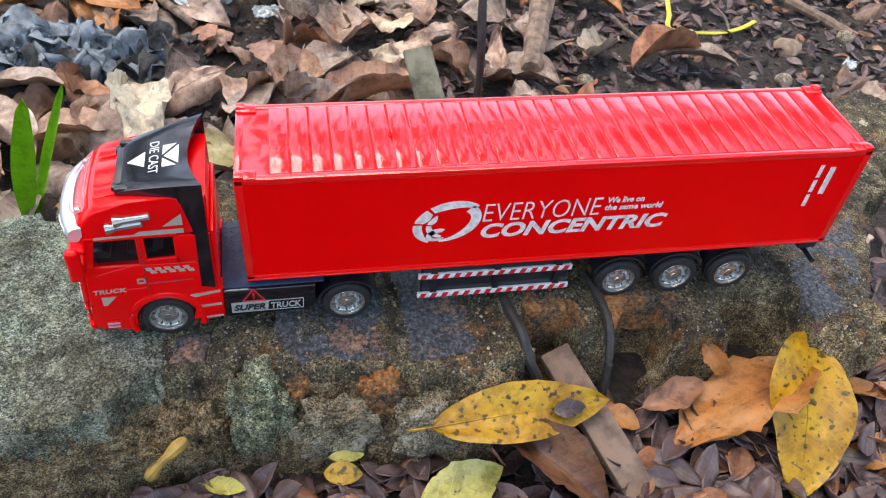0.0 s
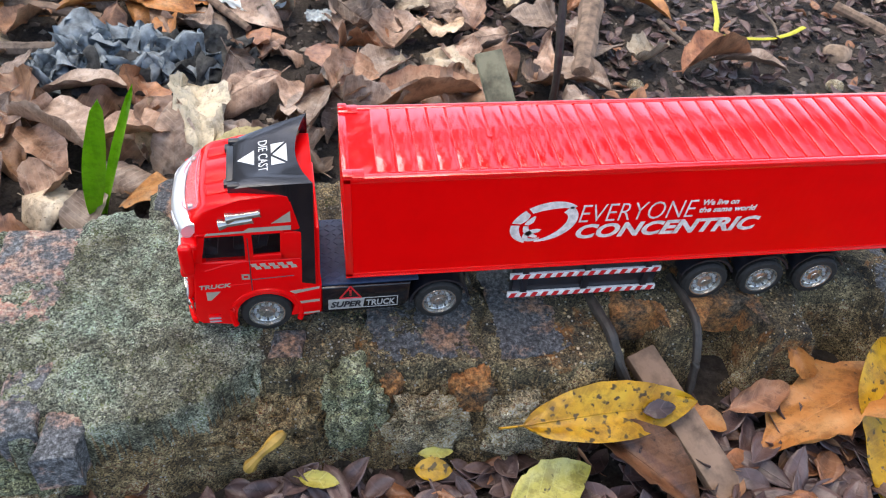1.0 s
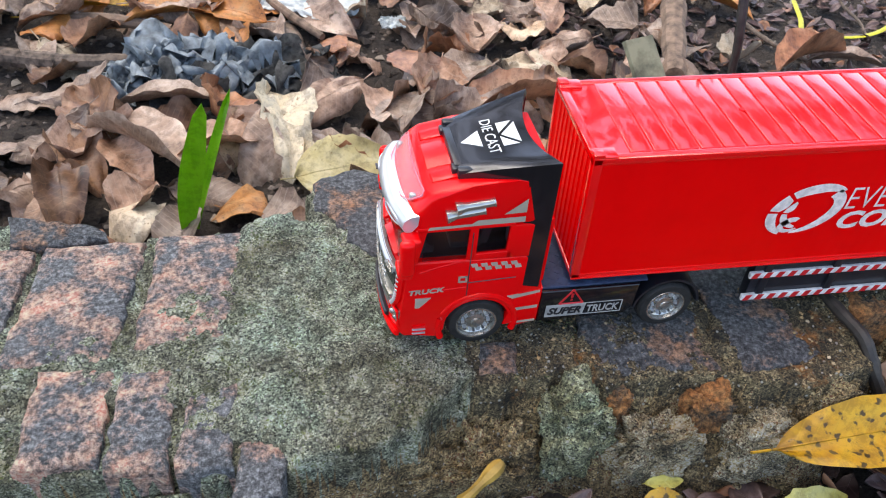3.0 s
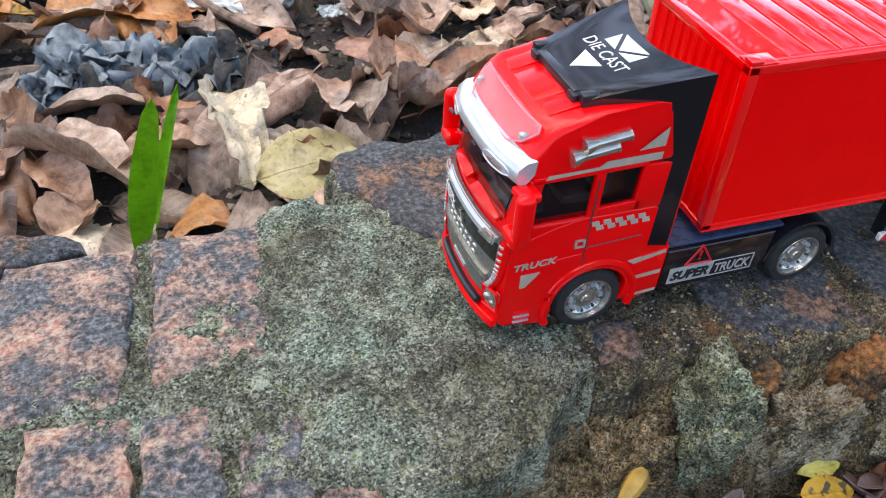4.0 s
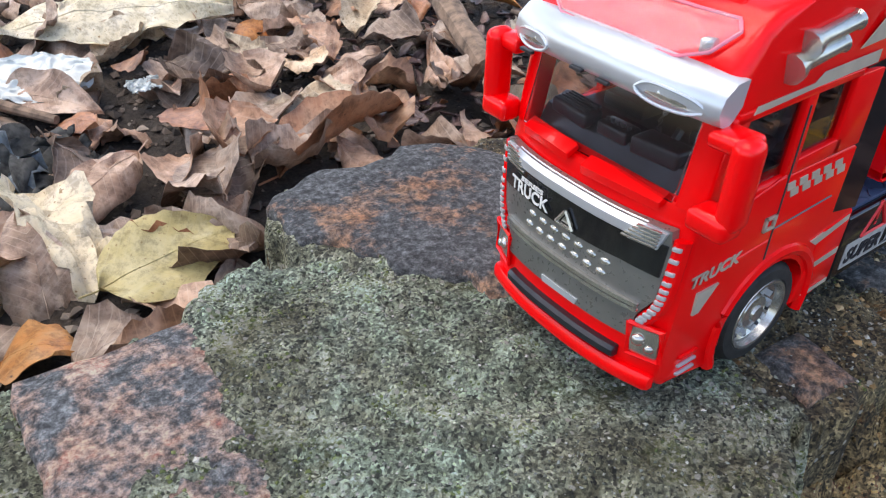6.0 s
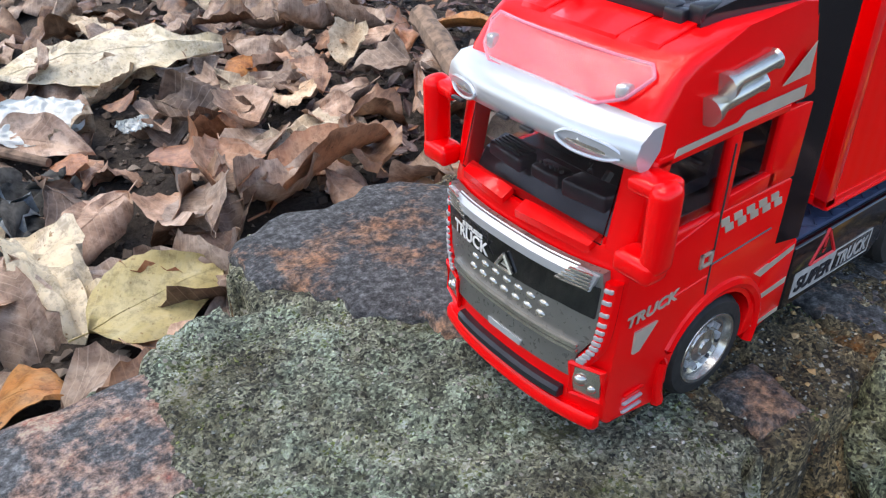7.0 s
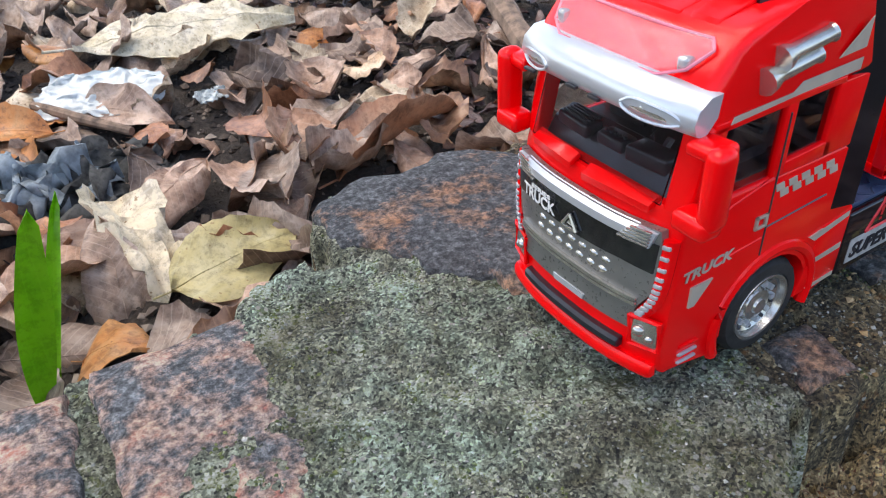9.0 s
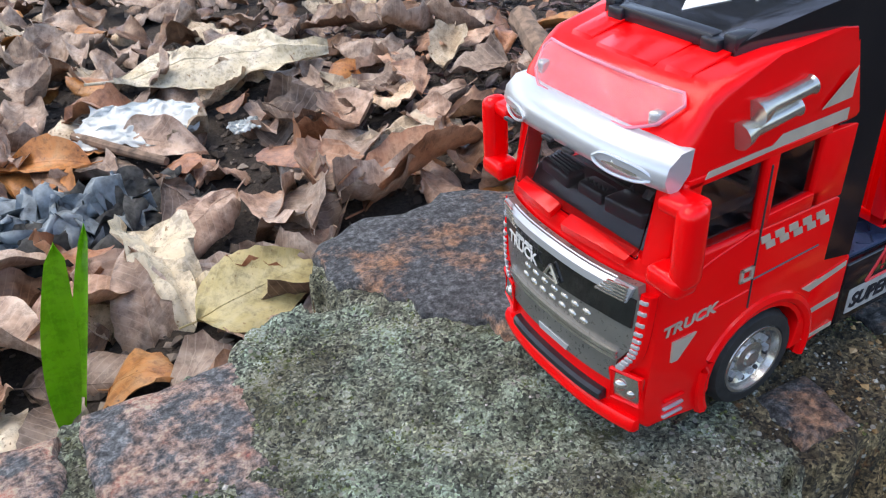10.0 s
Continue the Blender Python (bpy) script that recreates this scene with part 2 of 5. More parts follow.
LEAF_PALE = leafy("pale_leaf", (0.40, 0.29, 0.18), (0.60, 0.48, 0.33), (0.74, 0.65, 0.49), 0.6, 0.4, (0.2, 0.13, 0.07))
LEAF_PURPLE = leafy("purple_brown_leaf", (0.045, 0.025, 0.022), (0.12, 0.075, 0.068), (0.22, 0.155, 0.14), 0.36, vary=0.5)
LEAF_YELLOW = leafy("yellow_leaf", (0.34, 0.16, 0.008), (0.58, 0.33, 0.012), (0.64, 0.43, 0.03), 0.4, 0.95, (0.07, 0.05, 0.015), 0.12)
LEAF_YELLOW_GREEN = leafy("yellow_green_leaf", (0.40, 0.34, 0.05), (0.52, 0.46, 0.10), (0.60, 0.56, 0.22), 0.45, 0.4, (0.10, 0.08, 0.03), 0.1)
LEAF_ORANGE = leafy("orange_leaf", (0.34, 0.12, 0.025), (0.50, 0.21, 0.055), (0.52, 0.28, 0.11), 0.45, 0.1, (0.12, 0.05, 0.02), 0.15)
LEAF_CREAM = leafy("cream_leaf", (0.50, 0.43, 0.27), (0.64, 0.58, 0.42), (0.72, 0.67, 0.54), 0.6, 0.2, (0.3, 0.2, 0.1), 0.1)
LEAF_RUSSET = leafy("russet_leaf", (0.20, 0.09, 0.045), (0.40, 0.20, 0.11), (0.50, 0.30, 0.18), 0.4, 0.1, (0.1, 0.05, 0.02), 0.1)
LEAF_UMBER = leafy("umber_leaf", (0.05, 0.02, 0.01), (0.14, 0.06, 0.028), (0.24, 0.12, 0.06), 0.35, 0.1, (0.02, 0.01, 0.005), 0.1)
LEAF_STRAW = leafy("straw_leaf", (0.40, 0.32, 0.12), (0.54, 0.46, 0.20), (0.62, 0.56, 0.32), 0.45, 0.2, (0.3, 0.2, 0.08), 0.1)
GRASS = leafy("grass_blade", (0.16, 0.42, 0.01), (0.25, 0.56, 0.016), (0.32, 0.62, 0.04), 0.35, 0, vary=0.1)


def translucent(m, amount, color):
    """Lets light through a thin blade or leaf."""
    nt = m.node_tree
    t = node(nt, "ShaderNodeBsdfTranslucent", Color=(*color, 1))
    k = node(nt, "ShaderNodeMixShader", Fac=amount)
    nt.links.new(nt.nodes["Principled BSDF"].outputs[0], k.inputs[1])
    nt.links.new(t.outputs[0], k.inputs[2])
    nt.links.new(k.outputs[0], nt.nodes["Material Output"].inputs[0])


translucent(GRASS, 0.4, (0.30, 0.66, 0.01))
translucent(LEAF_YELLOW, 0.2, (0.6, 0.4, 0.02))
translucent(LEAF_STRAW, 0.2, (0.6, 0.5, 0.2))
POD = paint("mustard_pod", (0.42, 0.26, 0.05), 0.5, 0, 0, 0.15, 120, 0.3)
WOOD = paint("grey_wood", (0.23, 0.155, 0.105), 0.8, 0, 0, 0.22, 90, 0.6)
TWIG = paint("bark", (0.16, 0.12, 0.09), 0.85, 0, 0, 0.25, 150, 0.8)
CABLE = paint("dark_root", (0.035, 0.03, 0.025), 0.5, 0, 0, 0.2, 200, 0.5)
BAG = paint("white_film", (0.60, 0.64, 0.61), 0.35, 0, 0.2, 0.1, 60, 0.4)
ASH = paint("grey_blue_cloth", (0.23, 0.27, 0.29), 0.85, 0, 0, 0.25, 60, 0.8)
STRIP = paint("yellow_strap", (0.55, 0.52, 0.02), 0.4)


# ---- mesh helpers ----
MM = 0.001


def finish(bm, material, smooth=35):
    me = bpy.data.meshes.new("mesh")
    bmesh.ops.recalc_face_normals(bm, faces=bm.faces)
    bm.to_mesh(me)
    bm.free()
    me.materials.append(material)
    if smooth:
        me.polygons.foreach_set("use_smooth", [True] * len(me.polygons))
        me.set_sharp_from_angle(angle=radians(smooth))
    return me


def part(name, bm, material, parent, label="", smooth=35):
    ob = new(name, finish(bm, material, smooth))
    ob.parent = parent
    if label:
        tagged(ob, label)
    return ob


def thing(name, m, label, category, group="", kind=""):
    e = new(name)
    e.matrix_world = m
    e.empty_display_size = 0.01
    return tagged(e, label, category, group, kind)


def solo(name, bm, material, label, category, group="", kind="", m=None, smooth=35):
    ob = new(name, finish(bm, material, smooth))
    if m is not None:
        ob.matrix_world = m
    return tagged(ob, label, category, group, kind)


def box(bm, x0, x1, y0, y1, z0, z1, bevel=0.0, seg=2):
    """A block in millimetres."""
    vs = [bm.verts.new((x * MM, y * MM, z * MM)) for x in (x0, x1) for y in (y0, y1) for z in (z0, z1)]
    fs = [bm.faces.new([vs[i] for i in q]) for q in ((0, 1, 3, 2), (4, 6, 7, 5), (0, 4, 5, 1), (2, 3, 7, 6), (0, 2, 6, 4), (1, 5, 7, 3))]
    if bevel:
        es = list({e for f in fs for e in f.edges})
        bmesh.ops.bevel(bm, geom=es, offset=bevel * MM, segments=seg, affect="EDGES", profile=0.5)
    return bm


def prism(bm, profile, y0, y1, bevel=0.0, seg=2, narrow=None, cuts=1):
    """A side profile (x, z) in millimetres drawn out from y0 to y1; narrow(z) scales the width."""
    k = narrow or (lambda z: 1.0)
    rows = [[bm.verts.new((x * MM, (y0 + (y1 - y0) * c / cuts) * k(z) * MM, z * MM)) for x, z in profile] for c in range(cuts + 1)]
    n = len(profile)
    fs = [bm.faces.new(rows[0][::-1]), bm.faces.new(rows[-1])]
    for a, b in zip(rows, rows[1:]):
        fs += [bm.faces.new((a[i], a[(i + 1) % n], b[(i + 1) % n], b[i])) for i in range(n)]
    if bevel:
        es = list({e for f in fs[:2] for e in f.edges})
        bmesh.ops.bevel(bm, geom=es, offset=bevel * MM, segments=seg, affect="EDGES", profile=0.5)
    return bm


def plate(bm, outline, axis, at, thick):
    """A flat piece: outline of (a, b) in millimetres on the plane axis = at, grown by thick along the axis."""
    def place(a, b, c):
        return {"x": (c, a, b), "y": (a, c, b), "z": (a, b, c)}[axis]
    lo = [bm.verts.new(Vector(place(a, b, at)) * MM) for a, b in outline]
    hi = [bm.verts.new(Vector(place(a, b, at + thick)) * MM) for a, b in outline]
    n = len(outline)
    bm.faces.new(lo)
    bm.faces.new(hi)
    for i in range(n):
        bm.faces.new((lo[i], lo[(i + 1) % n], hi[(i + 1) % n], hi[i]))
    return bm


def lathe(bm, rings, cx, cy, cz, seg=32, grip=None, dish=False):
    """Rings of (radius, y) in millimetres round an axis along y."""
    rows = []
    for j, (r, y) in enumerate(rings):
        rows.append([bm.verts.new(((cx + (r + (grip(i, j) if grip else 0)) * math.cos(2 * math.pi * i / seg)) * MM, (cy + y) * MM,
                                   (cz + (r + (grip(i, j) if grip else 0)) * math.sin(2 * math.pi * i / seg)) * MM)) for i in range(seg)])
    for a, b in zip(rows, rows[1:]):
        for i in range(seg):
            bm.faces.new((a[i], a[(i + 1) % seg], b[(i + 1) % seg], b[i]))
    for row in (rows[-1:] if dish else (rows[0], rows[-1])):
        bm.faces.new(row)
    return bm


def tube(bm, points, radius, seg=8, flat=1.0):
    """A bent rod through points in millimetres; radius may be a list."""
    ps = [Vector(p) for p in points]
    rs = radius if isinstance(radius, (list, tuple)) else [radius] * len(ps)
    rows = []
    for i, p in enumerate(ps):
        d = (ps[min(i + 1, len(ps) - 1)] - ps[max(i - 1, 0)]).normalized()
        up = Vector((0, 0, 1)) if abs(d.z) < 0.9 else Vector((1, 0, 0))
        s = d.cross(up).normalized()
        u = s.cross(d)
        rows.append([bm.verts.new((p + rs[i] * (math.cos(2 * math.pi * k / seg) * s * flat + math.sin(2 * math.pi * k / seg) * u)) * MM) for k in range(seg)])
    for a, b in zip(rows, rows[1:]):
        for k in range(seg):
            bm.faces.new((a[k], a[(k + 1) % seg], b[(k + 1) % seg], b[k]))
    bm.faces.new(rows[0][::-1])
    bm.faces.new(rows[-1])
    return bm


def smooth_path(points, n=6):
    """A rounded line through points (Catmull-Rom)."""
    ps = [Vector(p) for p in points]
    out = []
    for i in range(len(ps) - 1):
        a, b, c, d = ps[max(i - 1, 0)], ps[i], ps[i + 1], ps[min(i + 2, len(ps) - 1)]
        for k in range(n):
            t = k / n
            out.append(0.5 * ((2 * b) + (c - a) * t + (2 * a - 5 * b + 4 * c - d) * t * t + (3 * b - a - 3 * c + d) * t ** 3))
    out.append(ps[-1])
    return out


def lettering(name, body, height, length, material, parent, m, slant=0.0, bold=0.0, label=""):
    """Words in the built-in font, scaled to a length and height in millimetres, lying at m in the parent's space."""
    cu = bpy.data.curves.new(name, "FONT")
    cu.body, cu.shear, cu.offset, cu.resolution_u = body, slant, bold, 3
    cu.extrude = 0.02
    tmp = new("tmp", cu)
    me = bpy.data.meshes.new_from_object(tmp.evaluated_get(bpy.context.evaluated_depsgraph_get()))
    bpy.data.objects.remove(tmp)
    co = np.array([v.co[:] for v in me.vertices])
    lo, hi = co.min(0), co.max(0)
    s = np.array([length / (hi[0] - lo[0]), height / (hi[1] - lo[1]), 0.15 / max(hi[2] - lo[2], 1e-6)]) * MM
    me.vertices.foreach_set("co", ((co - lo) * s).ravel())
    me.materials.clear()
    me.materials.append(material)
    ob = new(name, me)
    ob.parent = parent
    ob.matrix_local = m
    if label:
        tagged(ob, label)
    return ob


# ---- the wall, the ground ----
def smooth01(a, b, v):
    t = np.clip((v - a) / (b - a), 0, 1)
    return t * t * (3 - 2 * t)


# outline of the wall's top, in millimetres
RIM = [(-620, -38), (-300, -44), (-178, -42), (-124, -46), (-104, -41), (-99, -47), (-78, -45), (-59, -36), (-47, -26), (-36, -19),
       (-22, -22), (-1, -20), (14, -25), (40, -24), (66, -27), (92, -32), (108, -30), (120, -22), (132, -16), (150, -18), (161, -13), (172, -19), (188, -26), (200, -24), (214, -27),
       (232, -20), (248, -28), (273, -36), (290, -24), (304, 6), (330, 52), (352, 70), (420, 150), (400, 175), (340, 150), (250, 118), (120, 108), (0, 100),
       (-46, 105), (-77, 104), (-90, 97), (-93, 76), (-110, 80), (-122, 71), (-156, 67), (-172, 64), (-196, 63), (-214, 84), (-300, 88), (-620, 95)]


# where bricks lie bare beside the mortar
BEDS = [[(-260, 20), (-203, 22), (-162, 16), (-131, 34), (-121, 62), (-124, 90), (-260, 90)],
        [(-260, -14), (-182, -12), (-164, -16), (-156, -22), (-138, -18), (-133, -30), (-118, -34), (-104, -38), (-97, -80), (-260, -80)]]


def rim_distance(x, y, outline=RIM):
    """Distance to the rim in metres, positive inside (numpy arrays)."""
    px, py = np.array(outline, float).T * MM
    qx, qy = np.roll(px, -1), np.roll(py, -1)
    best = np.full(x.shape, 1e9)
    inside = np.zeros(x.shape, bool)
    for ax, ay, bx, by in zip(px, py, qx, qy):
        dx, dy = bx - ax, by - ay
        t = np.clip(((x - ax) * dx + (y - ay) * dy) / (dx * dx + dy * dy), 0, 1)
        best = np.minimum(best, np.hypot(x - ax - t * dx, y - ay - t * dy))
        if ay != by:
            inside ^= ((ay > y) != (by > y)) & (x < (bx - ax) * (y - ay) / (by - ay) + ax)
    return np.where(inside, best, -best)


def fuzz(x, y, scale, octaves=4, seed=0.0):
    """Fractal noise over arrays, about -1 to 1."""
    return np.array([noise.fractal(Vector((a * scale + seed, b * scale - seed, seed)), 0.9, 2.1, octaves) for a, b in zip(x.ravel(), y.ravel())]).reshape(x.shape)


def top_height(x, y):
    """The lie of the wall's top: level under the tractor, a little higher under the trailer's axles."""
    return 0.0065 * smooth01(0.075, 0.15, x) - 0.002 * smooth01(-0.13, -0.2, x)


def front_ground(x):
    return -0.054 + 0.02 * smooth01(0.09, 0.18, x)


def sheet(xs, ys, height):
    """A mesh from a grid of heights."""
    gx, gy = np.meshgrid(xs, ys)
    gz = height(gx, gy)
    nx, ny = len(xs), len(ys)
    i = np.arange(nx * ny).reshape(ny, nx)
    quads = np.stack([i[:-1, :-1], i[:-1, 1:], i[1:, 1:], i[1:, :-1]], -1).reshape(-1, 4)
    me = bpy.data.meshes.new("sheet")
    me.from_pydata(np.stack([gx, gy, gz], -1).reshape(-1, 3).tolist(), [], quads.tolist())
    me.polygons.foreach_set("use_smooth", [True] * len(me.polygons))
    return me


HOLLOWS = ((0.133, -0.012, 0.010), (0.177, -0.013, 0.012), (0.237, -0.016, 0.018))


def wall_edge(x, y):
    """Distance inside the broken edge of the wall's top."""
    return rim_distance(x, y) + 0.004 * fuzz(x, y, 60, 3, 4.0) + 0.0018 * fuzz(x, y, 170, 3, 9.0)


def wall_height(x, y):
    d = wall_edge(x, y)
    front = y < 0.03
    steep = np.where(front & (x > -0.02) & (x < 0.105), 2.6, np.where(front, 5.0, 9.0))
    low = np.where(front, front_ground(x) - 0.012, -0.24)
    rough = 0.0017 * fuzz(x, y, 55, 4, 1.0) + 0.0010 * fuzz(x, y, 260, 4, 2.0) + 0.0005 * fuzz(x, y, 800, 2, 3.0)
    z = top_height(x, y) + rough
    # the mortar breaks off in a sharp lip, the rubble under it stands back
    edge = np.minimum(d, 0) * steep - np.where(front & (x < -0.02), 0.012, 0.006) * smooth01(0.0, -0.0016, d) + np.where(d < 0, 0.009 * fuzz(x, y, 40, 4, 7.0) * np.minimum(1, -d / 0.012), 0)
    z = z + edge - 0.0012 * np.exp(-np.maximum(d, 0) / 0.003)
    for bed in BEDS:
        z = z - 0.0030 * smooth01(-0.001, 0.0012, rim_distance(x, y, bed) + 0.007 * fuzz(x, y, 75, 4, 12.0))
    # hollows eaten out under the trailer's side
    for hx, hy, hr in HOLLOWS:
        z = z - 0.055 * np.exp(-(((x - hx) / hr) ** 4 + ((y - hy) / hr) ** 4))
    # joints between the laid stones under the truck
    for jx, jw, y0, y1 in ((0.008, 0.0016, -0.022, 0.03), (0.062, 0.0013, -0.02, 0.04), (-0.0165, 0.0010, -0.02, 0.03), (0.255, 0.0022, -0.02, 0.06)):
        line = jx + 0.003 * np.sin(y * 180) + 0.05 * (y - 0.0)
        z = z - 0.0020 * np.exp(-((x - line) / jw) ** 2) * smooth01(y0 - 0.006, y0, y) * smooth01(y1 + 0.006, y1, y)
    return np.maximum(z, low)


wall_x = np.concatenate([np.arange(-0.36, -0.21, 0.0016), np.arange(-0.21, 0.03, 0.0008), np.arange(0.03, 0.445, 0.0014)])
wall_y = np.concatenate([np.arange(-0.078, 0.11, 0.0009), np.arange(0.11, 0.19, 0.0016)])
wall_mesh = sheet(wall_x, wall_y, wall_height)
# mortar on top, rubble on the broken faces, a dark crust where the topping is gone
gx, gy = np.meshgrid((wall_x[:-1] + wall_x[1:]) / 2, (wall_y[:-1] + wall_y[1:]) / 2)
crusty = gx + 0.006 * fuzz(gx, gy, 70, 4, 15.0) > np.where(gy < 0.0, -0.036, -0.050)
pitted = np.zeros(gx.shape, bool)
for hx, hy, hr in HOLLOWS:
    pitted |= ((gx - hx) / hr) ** 4 + ((gy - hy) / hr) ** 4 < 1.5
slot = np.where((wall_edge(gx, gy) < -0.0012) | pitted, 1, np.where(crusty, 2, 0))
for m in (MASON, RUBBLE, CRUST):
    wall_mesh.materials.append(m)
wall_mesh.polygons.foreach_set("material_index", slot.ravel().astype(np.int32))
wall = tagged(new("stone_wall", wall_mesh), "low old mortared wall, grey-green with moss and worn edges", "wall", kind="structure")
far_mesh = sheet(np.arange(-0.7, -0.359, 0.006), np.arange(-0.078, 0.19, 0.006), wall_height)
far_mesh.materials.append(MASON)
far_wall = new("wall_run", far_mesh)
far_wall.parent = wall


def spaced(near, step, far):
    """Coordinates: even steps to +-near, then growing to +-far."""
    v = list(np.arange(0, near, step))
    while v[-1] < far:
        v.append(v[-1] + max(step, (v[-1] - near) * 0.35 + step))
    return np.array([-a for a in v[:0:-1]] + v)


def ground_height(x, y):
    near = np.exp(-((x - 0.2) ** 2 + (y - 0.4) ** 2) / 2.5)
    back = -0.2 + near * (0.010 * fuzz(x, y, 6, 3, 3.0) + 0.004 * fuzz(x, y, 45, 3, 5.0))
    fore = front_ground(x) + near * (0.005 * fuzz(x, y, 20, 3, 3.5))
    return back + (fore - back) * smooth01(0.05, 0.0, y)


ground_mesh = sheet(spaced(1.3, 0.012, 400) + 0.2, spaced(1.3, 0.012, 400) + 0.4, ground_height)
ground_mesh.materials.append(SOIL)
ground = tagged(new("ground", ground_mesh), "dark bare soil under fallen leaves and twigs", "ground", kind="structure")


# ---- the tractor ----
# its own axes: x along it (front is minus), y across, millimetres from the drive axle's middle
CAB = pose(0.040, 0.024, 0, 0, 0, 2.4) @ pose(0, -0.002, 0)
tractor = thing("toy_truck_tractor", CAB, "glossy red die-cast toy truck tractor with black roof fairing", "toy truck")
HW = 21.3


def face(z):
    """Heights on the cab's face."""
    return 39.6 - (40.8 - z) * 0.79


def arc(cx, cz, r, a0, a1, n=14):
    return [(cx + r * math.cos(radians(a0 + (a1 - a0) * i / n)), cz + r * math.sin(radians(a0 + (a1 - a0) * i / n))) for i in range(n + 1)]


ARCH = arc(-74, 11, 13.2, 200, -14, 16)
lower = bmesh.new()
prism(lower, [(-103.5, 7.2), (-105.6, 9.5), (-105.8, 14), (-105, 22), (-104.4, 40), (-103.5, 43), (-53, 43), (-51.5, 25), (-51.5, 9), (-59, 8)] + ARCH[::-1] + [(-89, 7.2)], -HW, HW, 1.0, 3, None, 14)
body = part("body", lower, RED, tractor)
# cab cell round the windows
bm = bmesh.new()
for s in (-1, 1):
    prism(bm, [(-104, 42.5), (-100.2, 42.5), (-96.5, 57.5), (-101.5, 57.5)], s * 16.8, s * HW, 0.5)
    prism(bm, [(-80.5, 42.5), (-77.2, 42.5), (-77.2, 57), (-80.2, 57)], s * 19.6, s * HW, 0.4)
    prism(bm, [(-67, 42.5), (-53, 42.5), (-53, 57), (-66.5, 57)], s * 19.0, s * HW, 0.4)
    prism(bm, [(-78, 42.5), (-65, 42.5), (-65, 45.8), (-78, 45.2)], s * 19.6, s * HW, 0.3)
    prism(bm, [(-101, 56), (-65, 56.6), (-65, 58), (-101, 58)], s * 19.6, s * HW, 0.3)
box(bm, -53, -51.5, -21, 21, 30, 58, 0.4)
part("window_frame", bm, RED, body)
roof = bmesh.new()
prism(roof, [(-101.2, 57), (-102.2, 62), (-101, 64.5), (-96, 69.4), (-92, 71.3), (-80, 73.4), (-66, 74.4), (-53, 74.4), (-53, 57)], -HW, HW, 1.9, 4, lambda z: 1 - max(0, z - 60) * 0.0035, 14)
roof_part = part("roof", roof, RED, tractor)
bm = bmesh.new()
for y0, y1 in ((-14.5, -9), (9, 14.5)):
    prism(bm, [(-93.5, 70.0), (-92.5, 71.6), (-84, 73.3), (-76, 74.4), (-76, 73), (-84, 71.5)], y0, y1, 0.35)
prism(bm, [(-94, 69.6), (-93.0, 71.2), (-84, 73.1), (-84, 71.5), (-93, 69.5)], -7, 7, 0.3)
part("roof_panel", bm, RED, roof_part)
# clear light strip on the forehead
strip = bmesh.new()
n1 = [(-15.5, 65.2), (-11.5, 63.8), (11.5, 63.8), (15.5, 65.2), (17.5, 68.0), (16.4, 69.4), (-16.4, 69.4), (-17.5, 68.0)]
for inset, grow in ((1.0, 0.9), (0.93, 1.6)):
    lo = [strip.verts.new(((-101.6 - grow * 0.8 + (z - 64) * 1.03) * MM, y * inset * MM, (66.6 + (z - 66.6) * inset + grow * 0.6) * MM)) for y, z in n1]
    if inset == 1.0:
        first = lo
for i in range(8):
    strip.faces.new((first[i], first[(i + 1) % 8], lo[(i + 1) % 8], lo[i]))
strip.faces.new(lo)
rim_line = [first[i % 8].co / MM for i in range(9)]
part("light_strip_cover", strip, CLEAR, roof_part, "clear plastic light strip cover").visible_shadow = False
bm = bmesh.new()
tube(bm, [p + (q - p) * k / 5 for p, q in zip(rim_line, rim_line[1:]) for k in range(5)] + [rim_line[0]], 0.28, 6)
part("light_strip_rim", bm, LENS_RIM, roof_part, "pale clear lens rim")
for s in (-1, 1):
    bm = bmesh.new()
    box(bm, -100.9, -98.6, s * 13.4, s * 15.4, 65, 67.4, 0.6, 3)
    part("marker_lamp", bm, CHROME, roof_part, "small silvery marker lamp")

# silver sun visor with its two lamps
visor = bmesh.new()
ribs = []
for k in range(-12, 13):
    y = k / 12 * 21.3
    back = (abs(k) / 12) ** 2.6 * 4.3
    drop = (abs(k) / 12) ** 2 * 1.6
    ring = [(-101.6, 64.9), (-104.2, 64.7), (-106.4, 63.0), (-107.0, 60.8), (-106.2, 58.9), (-104.6, 58.1), (-103.6, 59.0), (-102.0, 61.0)]
    ribs.append([visor.verts.new(((x + back) * MM, y * MM, (z - drop) * MM)) for x, z in ring])
for a, b in zip(ribs, ribs[1:]):
    for i in range(8):
        visor.faces.new((a[i], a[(i + 1) % 8], b[(i + 1) % 8], b[i]))
visor.faces.new(ribs[0])
visor.faces.new(ribs[-1])
visor_part = part("sun_visor", visor, SILVER, tractor, "worn silver sun visor", 50)
